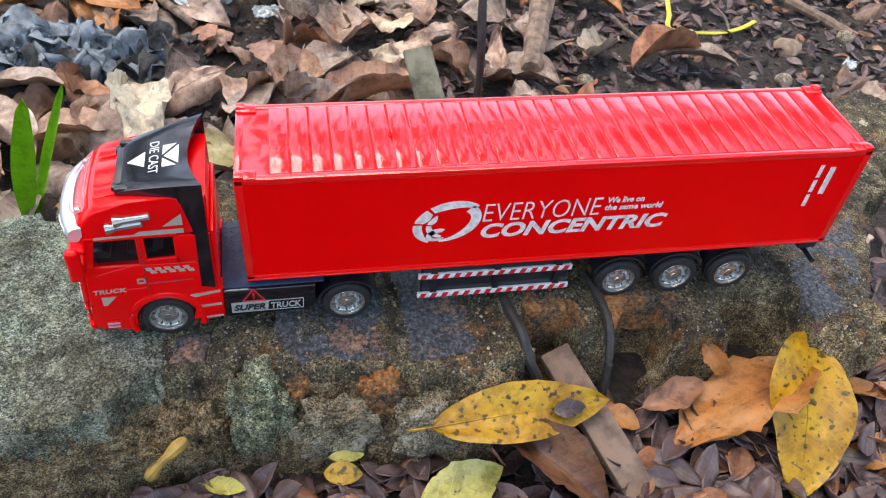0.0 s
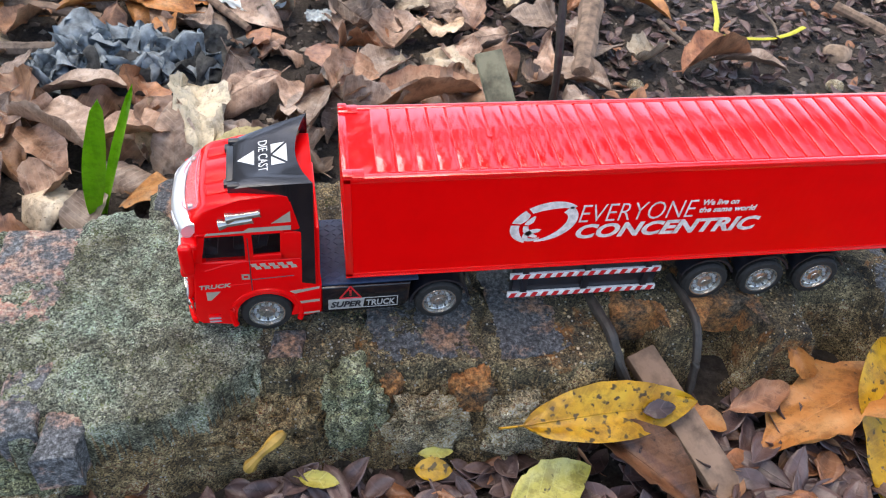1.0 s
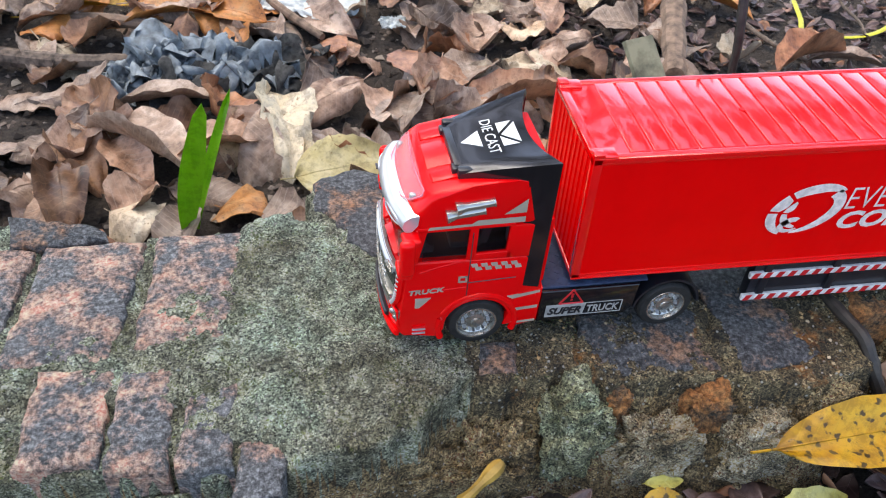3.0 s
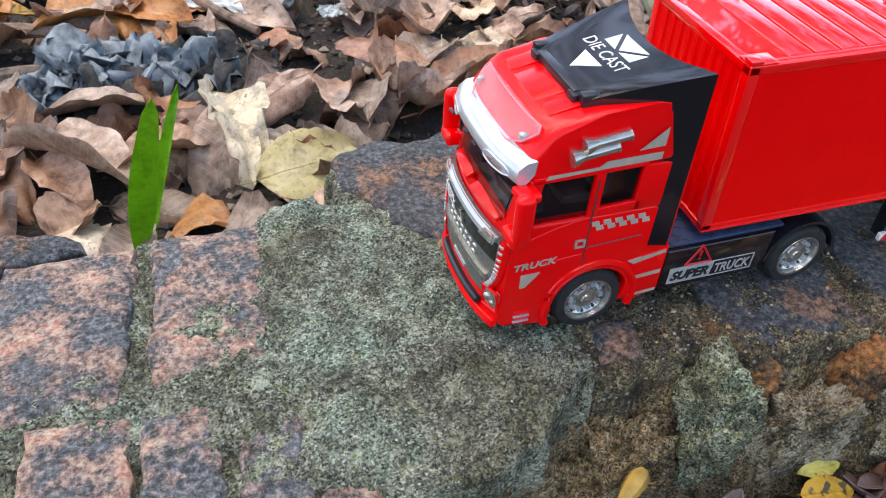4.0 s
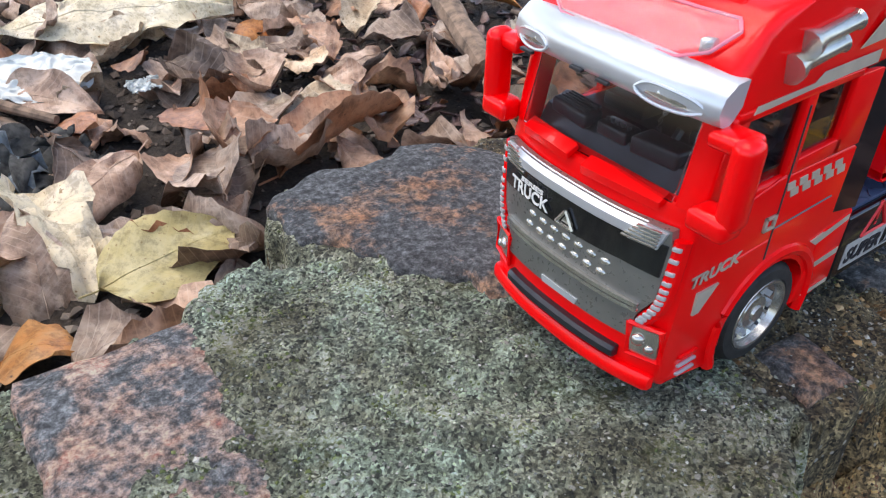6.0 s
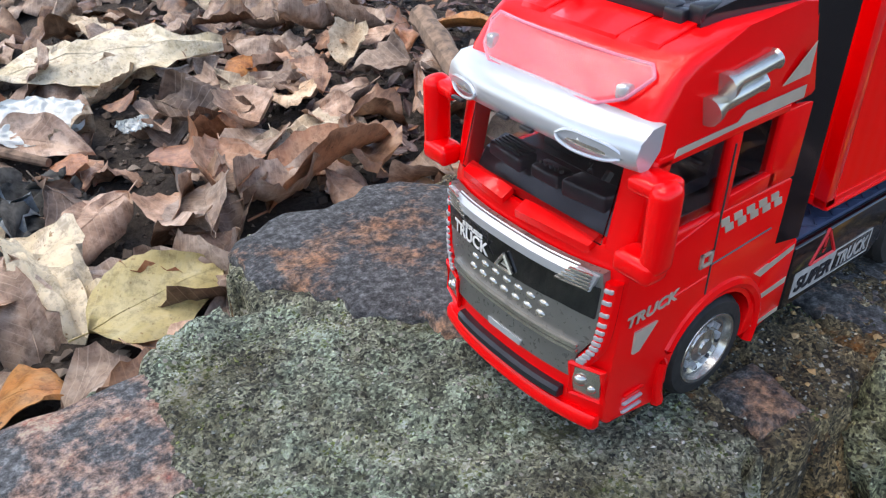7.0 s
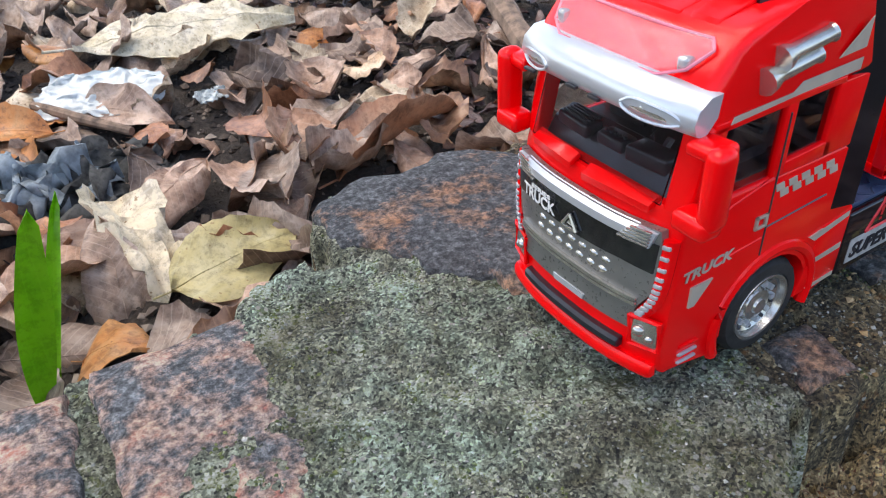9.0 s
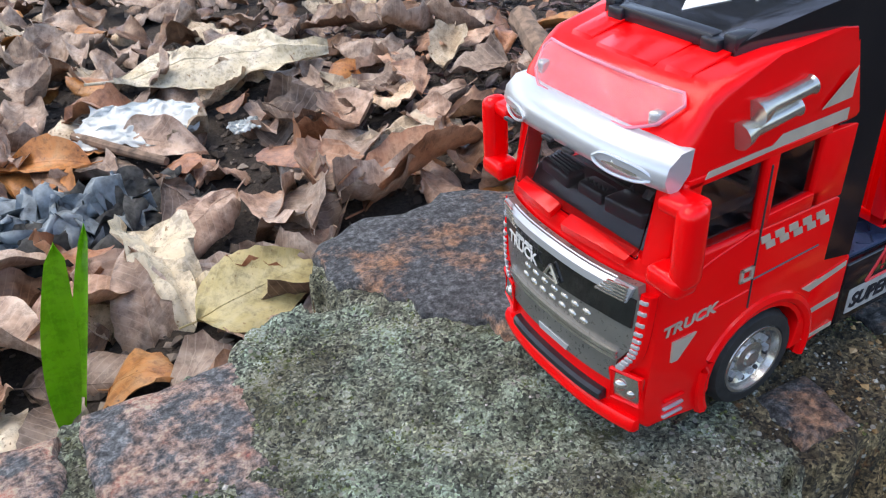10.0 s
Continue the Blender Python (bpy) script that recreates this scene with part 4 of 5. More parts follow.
# the cab's face is bowed: its corners stand back
for ob in tractor.children_recursive:
    bow = lambda x, y: 3.4 * MM * (min(abs(y), 0.022) / 0.0215) ** 2.6 * float(smooth01(-0.090, -0.100, np.float64(x)))
    if ob.matrix_local == Matrix.Identity(4) and ob.name.split(".")[0] != "wheel_nut":
        if ob.name.split(".")[0] in ("grille", "black_band", "windscreen"):
            fine = bmesh.new()
            fine.from_mesh(ob.data)
            for k in range(-7, 8):
                bmesh.ops.bisect_plane(fine, geom=fine.verts[:] + fine.edges[:] + fine.faces[:], plane_co=(0, k * 2.4 * MM, 0), plane_no=(0, 1, 0))
            fine.to_mesh(ob.data)
            fine.free()
        if ob.name.split(".")[0] not in ("sun_visor", "windscreen", "lamp_bezel", "visor_lamp", "chipped_plating", "steering_wheel"):
            for v in ob.data.vertices:
                v.co.x += bow(v.co.x, v.co.y)
    elif ob.name.startswith("word") and ob.location.x < -0.1:
        for v in ob.data.vertices:
            v.co.z -= bow(ob.location.x, ob.location.y - v.co.x) - 0.00045

# ---- the semi-trailer with its container ----
# its own axes: x from the container's front, y from its near side, millimetres
TRAILER = pose(0, 0, 0.029, 0, -1.75, 0) @ pose(0, 0, -0.029)
trailer = thing("toy_container_trailer", TRAILER, "red ribbed plastic container trailer, printed white, on black chassis", "toy trailer")
CL, CW, Z0, Z1 = 260.0, 48.5, 28.6, 81.0
bm = bmesh.new()
box(bm, 1.2, CL - 1.2, 1.2, CW - 1.2, Z0 + 1, Z1 - 1.2)
core = part("container", bm, RED_BOX, trailer, "", 0)


def ribbed(length, depth=0.16, pitch=4.2):
    """A folded-sheet line: (along, out)."""
    pts, u = [], 3.0
    while u < length - 3.0 - pitch:
        pts += [(u, 0), (u + pitch * 0.32, 0), (u + pitch * 0.5, -depth), (u + pitch * 0.82, -depth)]
        u += pitch
    return pts + [(length - 3.0, 0)]


for name, along, place in (("side_panel", CL, lambda u, o: (u, 0.35 - o)), ("side_panel", CL, lambda u, o: (u, CW - 0.35 + o)), ("end_panel", CW, lambda u, o: (0.35 - o, u)), ("end_panel", CW, lambda u, o: (CL - 0.35 + o, u))):
    bm = bmesh.new()
    line = ribbed(along, 0.025 if along > 100 else 0.4)
    lo = [bm.verts.new((place(u, o)[0] * MM, place(u, o)[1] * MM, (Z0 + 2.2) * MM)) for u, o in line]
    hi = [bm.verts.new((v.co.x, v.co.y, (Z1 - 2.4) * MM)) for v in lo]
    for i in range(len(lo) - 1):
        bm.faces.new((lo[i], lo[i + 1], hi[i + 1], hi[i]))
    part(name, bm, RED_SIDE, core, "", 20)
bm = bmesh.new()
for y0, y1 in ((0, 3), (CW - 3, CW)):
    box(bm, 0, CL, y0, y1, Z0, Z0 + 2.3, 0.3)
    box(bm, 0, CL, y0, y1, Z1 - 2.6, Z1, 0.35)
    for x0 in (0, CL - 3.2):
        box(bm, x0, x0 + 3.2, y0, y1, Z0 + 0.2, Z1 - 0.2, 0.3)
for x0 in (0, CL - 3):
    box(bm, x0, x0 + 3, 0.2, CW - 0.2, Z0 + 0.1, Z0 + 2.4, 0.3)
    box(bm, x0, x0 + 3, 0.2, CW - 0.2, Z1 - 2.7, Z1 - 0.1, 0.3)
box(bm, 0, CL, -0.5, 0.4, Z0 + 0.2, Z0 + 0.8, 0.15)
part("frame", bm, RED_BOX, core)
bm = bmesh.new()
box(bm, 1, CL - 1, 1, CW - 1, Z1 - 1.4, Z1 - 0.5)
part("roof_sheet", bm, RED_BOX, core)
bm = bmesh.new()
box(bm, 0, 7.1, 3.2, CW - 3.2, Z1 - 0.9, Z1 + 0.1, 0.3, 3)
rib_mesh = finish(bm, RED_BOX)
for i in range(30):
    rib = new("roof_rib", rib_mesh)
    rib.parent = core
    rib.location = ((13 + i * 7.95) * MM, 0, 0)
for x in (0.1, CL - 8.1):
    for y in (0.1, CW - 5.6):
        bm = bmesh.new()
        box(bm, x, x + 8, y, y + 5.5, Z1 - 0.6, Z1 + 0.5, 0.3)
        box(bm, x + (0 if x < 10 else 4.4), x + (3.6 if x < 10 else 8), y + (0 if y < 10 else 2), y + (3.5 if y < 10 else 5.5), Z1, Z1 + 1.3, 0.3)
        part("corner_casting", bm, RED_BOX, core)
for x in (60, 128, 196):
    bm = bmesh.new()
    lathe(bm, [(1.1, -0.2), (1.1, 0.2)], 0, 0, 0, 12)
    pin = part("moulding_mark", bm, RED_BOX, core)
    pin.matrix_local = pose(x * MM, CW / 2 * MM, (Z1 + 0.2) * MM, 90)
# prints on the near side
Y = -0.12


def side_print(x, z, turn=0.0):
    return pose(x * MM, Y * MM, z * MM, 90, 0, 0) @ pose(0, 0, 0, 0, 0, turn)


lettering("word_everyone", "EVERYONE", 9.4, 50, PINKISH, core, side_print(95.5, 53.8, 0.3), 0.12, -0.012)
lettering("word_concentric", "CONCENTRIC", 8.0, 81, PINKISH, core, side_print(95.5, 44.6, 0.3), 0.25, 0.035)
lettering("small_word", "We live on", 3.0, 16, PINKISH, core, side_print(147.5, 60.2, 0), 0.15, 0.03)
lettering("small_word", "the same world", 3.0, 25.5, PINKISH, core, side_print(147, 56.2, 0), 0.15, 0.03)


def crescent(cx, cz, a, b, a0, a1, w0, w1, tilt, n=20):
    """A tapering arc of an ellipse, as an outline."""
    out, inn = [], []
    for i in range(n + 1):
        u = i / n
        t = radians(a0 + (a1 - a0) * u)
        w = w0 * (1 - u) + w1 * u + 1.2 * math.sin(math.pi * u)
        for lst, k in ((out, 0.0), (inn, w)):
            x, z = (a - k) * math.cos(t), (b - k) * math.sin(t)
            lst.append((cx + x * math.cos(tilt) - z * math.sin(tilt), cz + x * math.sin(tilt) + z * math.cos(tilt)))
    return out + inn[::-1]


for spec in ((81.5, 54.5, 15, 10.6, 20, 108, 2.0, 3.2), (81.5, 54.5, 15, 10.6, 114, 150, 3.4, 3.6), (81.5, 54.5, 15, 10.6, 156, 222, 3.6, 1.0), (81.5, 54.5, 13.8, 9.8, 240, 388, 0.8, 4.4), (82.4, 53.8, 10.4, 6.9, 112, 150, 0.8, 1.8), (82.4, 53.8, 10.4, 6.9, 156, 235, 2.0, 1.0), (77.0, 48.0, 4.6, 3.2, 30, 300, 1.9, 0.5)):
    bm = bmesh.new()
    plate(bm, crescent(*spec, tilt=0.35), "y", Y, -0.15)
    part("emblem", bm, PINKISH, core, "white curved emblem")
for x, z0, z1, w in ((238.5, 52, 76, 1.8), (243.5, 58.5, 76.5, 2.6)):
    for j in range(3 if w < 2 else 1):
        bm = bmesh.new()
        h = (z1 - z0) / (3 if w < 2 else 1)
        plate(bm, [(x, z0 + j * h), (x + w, z0 + j * h), (x + w, z0 + (j + 0.82) * h), (x, z0 + (j + 0.82) * h)], "y", Y, -0.12)
        part("printed_bar", bm, PINKISH, core)

# running gear
bm = bmesh.new()
box(bm, 42, 258, 14, 34, 18, 28.4, 0.5)
box(bm, 148, 236, 8, 40, 20, 28, 0.5)
under = part("underframe", bm, BLACK, trailer, "black plastic underframe")
for s, y in ((-1, 1.0), (1, CW - 1.0)):
    bm = bmesh.new()
    box(bm, 73, 139, y - s * 1.2, y - s * 6, 8.5, 26, 0.4)
    for x in (78, 106, 134):
        box(bm, x - 1.5, x + 1.5, y, y - s * 3, 9, 28, 0.3)
    guard = part("side_guard", bm, BLACK, trailer, "side guard with red and white striped rails")
    for z in (22.2, 10.6):
        bm = bmesh.new()
        box(bm, 71, 140, y + s * 0.2, y - s * 1.2, z - 1.4, z + 1.4, 0.2)
        rail = part("rail", bm, WHITE, guard)
        for j in range(14):
            bm = bmesh.new()
            x = 71.6 + j * 4.9
            plate(bm, [(x, z - 1.35), (x + 2.4, z - 1.35), (x + 3.6, z + 1.35), (x + 1.2, z + 1.35)], "y", y + s * 0.2, s * 0.12)
            part("red_stripe", bm, RED_PRINT, rail)
    for x in (164, 191.5, 219):
        wheel("trailer_wheel", trailer, x, y + s * 0.0, 11.6, s)
        bm = bmesh.new()
        ring = arc(x, 11.6, 13.6, 160, 20, 10)
        inner = arc(x, 11.6, 12.6, 20, 160, 10)
        plate(bm, ring + inner, "y", y - s * 1.0, -s * 8)
        part("mudguard", bm, BLACK, trailer)
bm = bmesh.new()
for x in (164, 191.5, 219):
    lathe(bm, [(2, -16), (2, 16)], x, CW / 2, 11.6, 10)
part("axle", bm, BLACK, trailer)
bm = bmesh.new()
box(bm, 251, 260, 3, 9, 22, 28.4, 0.4)
box(bm, 251, 260, CW - 9, CW - 3, 22, 28.4, 0.4)
tube(bm, [(259, -1, 17), (259, CW + 1, 17)], 1.3, 8)
for y in (8, CW - 8):
    box(bm, 257.5, 260.5, y - 1, y + 1, 16, 28, 0.2)
part("rear_bar", bm, BLACK, trailer, "black rear under-run bar")


# ---- stones and bricks of the wall ----
def slab(name, outline, top, depth, material, seed, jag=1.2, dome=0.9):
    """A worn brick or stone, let into the wall: outline in millimetres, roughened edges, uneven top."""
    top -= 1.3
    rnd = random.Random(seed)
    pts = []
    for (ax, ay), (bx, by) in zip(outline, outline[1:] + outline[:1]):
        n = max(2, int(math.hypot(bx - ax, by - ay) / 5))
        for i in range(n):
            k = rnd.uniform(-jag, jag) * (0.4 if i == 0 else 1)
            nx, ny = by - ay, ax - bx
            ln = math.hypot(nx, ny)
            pts.append((ax + (bx - ax) * i / n + nx / ln * k, ay + (by - ay) * i / n + ny / ln * k))
    cx, cy = sum(p[0] for p in pts) / len(pts), sum(p[1] for p in pts) / len(pts)
    bm = bmesh.new()
    loops = []
    for shrink, z in ((1.0, -depth), (1.0, -1.2), (0.985, -0.35), (0.955, 0.0), (0.8, dome), (0.4, dome)):
        loops.append([bm.verts.new(((cx + (x - cx) * shrink) * MM, (cy + (y - cy) * shrink) * MM, (top + z + (rnd.uniform(-0.35, 0.35) if z > -1 else 0)) * MM)) for x, y in pts])
    for a, b in zip(loops, loops[1:]):
        for i in range(len(a)):
            bm.faces.new((a[i], a[(i + 1) % len(a)], b[(i + 1) % len(a)], b[i]))
    mid = bm.verts.new((cx * MM, cy * MM, (top + dome) * MM))
    last = loops[-1]
    for i in range(len(last)):
        bm.faces.new((last[i], last[(i + 1) % len(last)], mid))
    return part(name, bm, material, wall, "", 50)


slab("brick", [(-201, 2), (-163, 0), (-159, 65), (-198, 64)], 0.2, 22, BRICK, 1)
slab("brick", [(-156, 4), (-124, 10), (-116, 68), (-154, 67)], 0.9, 22, BRICK, 2)
slab("brick", [(-242, 4), (-205, 4), (-202, 63), (-240, 66)], -0.8, 22, BRICK, 3)
slab("brick", [(-90, 97), (-76, 105), (-40, 107), (-22, 88), (-30, 42), (-56, 30), (-70, 50), (-90, 79)], 2.7, 24, BRICK_DARK, 4, 3.2)
slab("brick", [(-212, 65), (-174, 66), (-180, 75), (-196, 80), (-218, 84)], 0.1, 22, BRICK_DARK, 5, 1.6)
slab("brick", [(-186, -41), (-160, -42), (-161, -2), (-186, -2)], 0.3, 20, BRICK, 6)
slab("brick", [(-158, -45), (-138, -47), (-139, -4), (-158, -4)], 0.5, 20, BRICK, 7)
slab("brick", [(-136, -47), (-118, -47), (-118, -12), (-136, -12)], 0.5, 20, BRICK, 8)
slab("brick", [(-119, -58), (-103, -57), (-99, -26), (-116, -24)], -2.0, 20, BRICK, 9)
slab("brick", [(-33.5, -17), (-19, -18), (-17, -3), (-31, -2)], 1.2, 10, BRICK_DARK, 10, 0.7)
slab("brick", [(10, -21), (58, -22), (60, 34), (9, 30)], 1.1, 20, BRICK_DARK, 11)
slab("brick", [(66, -24), (106, -24), (108, 34), (64, 34)], 2.1, 20, BRICK_DARK, 12)
slab("brick", [(122, -4), (142, -4), (146, -15), (150, -15), (150, 34), (118, 34)], 5.5, 20, BRICK_RUST, 13, 1.6)
slab("brick", [(154, -13), (162, -14), (168, -3), (188, -3), (194, -18), (198, -24), (200, 34), (153, 34)], 6.7, 20, BRICK_RUST, 14, 1.6)
slab("brick", [(258, -26), (286, -22), (322, 50), (268, 56)], 7.1, 24, BRICK_DARK, 15, 1.6)
slab("brick", [(296, 56), (344, 74), (398, 150), (330, 140)], 6.1, 24, STONE, 16, 1.8)


def boulder(name, c, r, material, seed, rough=0.42, level=5):
    """A rounded, pitted stone; centre and radii in millimetres."""
    bm = bmesh.new()
    bmesh.ops.create_icosphere(bm, subdivisions=level, radius=1.0)
    for v in bm.verts:
        k = 1 + rough * noise.fractal(v.co * 1.5 + Vector((seed, 0, 0)), 0.7, 2.0, 5) + 0.17 * noise.fractal(v.co * 5 + Vector((0, seed, 0)), 0.7, 2.1, 5)
        p = v.co * k
        for a in range(3):
            p[a] = math.copysign(abs(p[a]) ** 0.72, p[a])
        v.co = Vector((c[0] + p.x * r[0], c[1] + 3.5 + p.y * r[1], c[2] + p.z * r[2])) * MM
    return part(name, bm, material, wall, "", 60)


for c, r, m, sd in (((3, -28, -25), (14, 14, 22), STONE_GREEN, 1), ((34, -37, -31), (17, 9, 18), STONE, 2), ((74, -40, -30), (16, 9, 17), STONE, 3),
                    ((-62, -38, -52), (30, 8, 26), RUBBLE, 4), ((-27, -33, -43), (15, 12, 24), RUBBLE, 5), ((100, -32, -22), (15, 12, 20), RUBBLE, 6),
                    ((54, -30, -16), (9, 8, 11), BRICK_RUST, 7), ((18, -26, -14), (6, 7, 9), BRICK_RUST, 8), ((-90, -44, -53), (18, 12, 22), RUBBLE, 9), ((-150, -46, -38), (40, 12, 22), STONE_GREEN, 10),
                    ((287, -20, -14), (15, 16, 20), RUBBLE, 11), ((-128, -54, -42), (14, 12, 12), STONE, 14)):
    boulder("stone", c, r, m, sd)

# loose grit and mortar crumbs on the top


def scatter(name, n, xr, yr, size, height, material, parent, seed, keep=None, sink=0.25):
    """Crumbs strewn over a surface, joined into one piece of stuff."""
    r = np.random.default_rng(seed)
    x, y = r.uniform(*xr, n), r.uniform(*yr, n)
    if keep is not None:
        ok = keep(x, y)
        x, y = x[ok], y[ok]
    z = height(x, y)
    s = size[0] + (size[1] - size[0]) * r.random(len(x)) ** 3
    base = np.array([(1, 0, 0), (0, 1, 0), (-1, 0, 0), (0, -1, 0), (0, 0, 1), (0, 0, -1)], float)
    vs = base[None] * (s[:, None, None] * r.uniform(0.5, 1.15, (len(x), 6, 1)))
    a = r.uniform(0, 6.28, len(x))
    ca, sa = np.cos(a)[:, None], np.sin(a)[:, None]
    vs = np.stack([vs[..., 0] * ca - vs[..., 1] * sa, vs[..., 0] * sa + vs[..., 1] * ca, vs[..., 2] * 0.7], -1) + r.normal(0, 0.12, vs.shape) * s[:, None, None]
    vs += np.stack([x, y, z + s * sink], -1)[:, None]
    f = np.array([(0, 1, 4), (1, 2, 4), (2, 3, 4), (3, 0, 4), (1, 0, 5), (2, 1, 5), (3, 2, 5), (0, 3, 5)])
    faces = (f[None] + 6 * np.arange(len(x))[:, None, None]).reshape(-1, 3)
    me = bpy.data.meshes.new(name)
    me.from_pydata(vs.reshape(-1, 3).tolist(), [], faces.tolist())
    me.materials.append(material)
    ob = new(name, me)
    ob.parent = parent
    return tagged(ob, kind="stuff")


def grain(name, stops):
    m, nt, b = tree(name)
    g = nt.nodes.new("ShaderNodeNewGeometry")
    nt.links.new(ramp(nt, g.outputs["Random Per Island"], stops), b.inputs["Base Color"])
    b.inputs["Roughness"].default_value = 0.85
    return m


GRIT = grain("grit", [(0.0, (0.035, 0.04, 0.028)), (0.45, (0.13, 0.14, 0.11)), (0.75, (0.24, 0.25, 0.21)), (0.95, (0.34, 0.34, 0.29)), (1.0, (0.44, 0.42, 0.37))])
EARTH_GRIT = grain("earthy_grit", [(0.0, (0.03, 0.022, 0.012)), (0.5, (0.20, 0.125, 0.05)), (0.8, (0.40, 0.27, 0.12)), (1.0, (0.56, 0.46, 0.30))])
CLOD = grain("soil_crumb", [(0.0, (0.015, 0.012, 0.01)), (0.6, (0.08, 0.06, 0.045)), (0.9, (0.18, 0.14, 0.11)), (1.0, (0.4, 0.35, 0.28))])
MOSS = grain("moss_tuft", [(0.0, (0.02, 0.03, 0.006)), (0.6, (0.08, 0.10, 0.025)), (1.0, (0.19, 0.21, 0.07))])
on_top = lambda x, y: rim_distance(x, y) > 0.002
scatter("grit", 13000, (-0.13, 0.03), (-0.045, 0.10), (0.00015, 0.0006), wall_height, GRIT, wall, 11, on_top)
scatter("grit", 1500, (-0.30, -0.13), (-0.045, 0.09), (0.00025, 0.0012), wall_height, GRIT, wall, 12, on_top)
scatter("earthy_grit", 5200, (-0.02, 0.30), (-0.062, 0.02), (0.0002, 0.0011), wall_height, EARTH_GRIT, wall, 13)
patchy = lambda x, y: (fuzz(x, y, 42, 3, 6.0) > 0.16) & (rim_distance(x, y) > 0.0)
scatter("moss", 15000, (-0.2, 0.02), (-0.045, 0.09), (0.0002, 0.0007), wall_height, MOSS, wall, 14, patchy)
scatter("soil_crumbs", 15000, (-0.45, 1.0), (0.14, 1.0), (0.0008, 0.0075), ground_height, CLOD, ground, 15)
scatter("soil_crumbs", 2600, (-0.2, 0.36), (-0.17, -0.03), (0.0006, 0.003), ground_height, CLOD, ground, 16)


# ---- leaves ----
def leaf_mesh(length, width, material, seed, bend=0.5, cup=0.4, twist=0.3, wave=0.06, blunt=0.9, ragged=0.05, nx=12, ny=6, stalk=True):
    """A fallen leaf lying along x from its stalk: outline, curl along and across, waved margin, thin but solid."""
    rnd = random.Random(seed)
    off = Vector((seed * 3.1, seed * 1.7, 0))
    up, down = [], []
    bm = bmesh.new()
    for i in range(nx + 1):
        u = i / nx
        half = width * 0.5 * max(0.015, math.sin(math.pi * min(1, u ** blunt)) ** 0.75) * (1 + ragged * 3 * noise.noise(Vector((u * 5, seed, 0))))
        th = bend * (u - 0.5)
        cx = length * (math.sin(th) / bend if abs(bend) > 0.02 else (u - 0.5))
        cz = length * ((math.cos(th) - 1) / bend if abs(bend) > 0.02 else 0)
        row, low = [], []
        for j in range(ny + 1):
            v = 2 * j / ny - 1
            y = v * half
            z = cz + cup * abs(v) ** 1.6 * half + twist * (u - 0.5) * y + wave * length * 0.13 * noise.noise(Vector((u * 9, v * 4.5, 3)) + off) + wave * length * 0.4 * noise.fractal(Vector((u * 3.2, v * 1.6, 0)) + off, 0.9, 2, 3) * (0.25 + abs(v))
            if ragged and abs(v) == 1:
                y *= 1 + ragged * rnd.uniform(-1.5, 1)
            p = Vector((cx, y, z))
            row.append(bm.verts.new(p))
            low.append(bm.verts.new(p - Vector((0, 0, 0.00035))))
        up.append(row)
        down.append(low)
    for i in range(nx):
        for j in range(ny):
            bm.faces.new((up[i][j], up[i + 1][j], up[i + 1][j + 1], up[i][j + 1]))
            bm.faces.new((down[i][j], down[i][j + 1], down[i + 1][j + 1], down[i + 1][j]))
    for i in range(nx):
        bm.faces.new((up[i][0], down[i][0], down[i + 1][0], up[i + 1][0]))
        bm.faces.new((up[i][ny], up[i + 1][ny], down[i + 1][ny], down[i][ny]))
    rib = [(up[i][ny // 2].co + Vector((0, 0, 0.0001))) / MM for i in range(nx)]
    if stalk:
        rib = [rib[0] + Vector((-length * 0.13 / MM, 0, 1.5))] + rib
    tube(bm, rib, [max(0.12, length * 7 * (1 - k / len(rib))) for k in range(len(rib))], 5)
    return finish(bm, material, 60)


LITTER = "fallen leaves behind the wall"
kinds = []
for k in range(34):
    rnd = random.Random(100 + k)
    m = (LEAF_TAN, LEAF_TAN, LEAF_BROWN, LEAF_TAN, LEAF_PALE, LEAF_BROWN, LEAF_TAN, LEAF_TAN, LEAF_ORANGE if k == 8 else LEAF_BROWN)[k % 9]
    kinds.append((m, leaf_mesh(rnd.uniform(0.042, 0.10), rnd.uniform(0.030, 0.058), m, k + 1, rnd.uniform(-1.5, 1.9), rnd.uniform(-0.7, 1.0), rnd.uniform(-1.0, 1.0), rnd.uniform(0.16, 0.42), rnd.uniform(0.62, 1.1), rnd.uniform(0.03, 0.11), 16, 8)))
WORDS = {LEAF_TAN: "dry greyish-tan curled leaf lying on the soil", LEAF_BROWN: "dry dark brown curled leaf lying on the soil", LEAF_PALE: "dry pale beige curled leaf lying on the soil", LEAF_ORANGE: "dry orange-brown leaf lying on the soil",
         LEAF_PURPLE: "small purple-brown dried leaflet on the soil", LEAF_YELLOW: "yellow spotted leaf lying on the soil", LEAF_YELLOW_GREEN: "pale yellow-green fallen leaf on the soil"}


def lay_leaf(mesh, m, where, group="", label="", name="fallen_leaf"):
    ob = new(name, mesh)
    ob.matrix_world = where
    return tagged(ob, label or WORDS[m], "leaf", group)


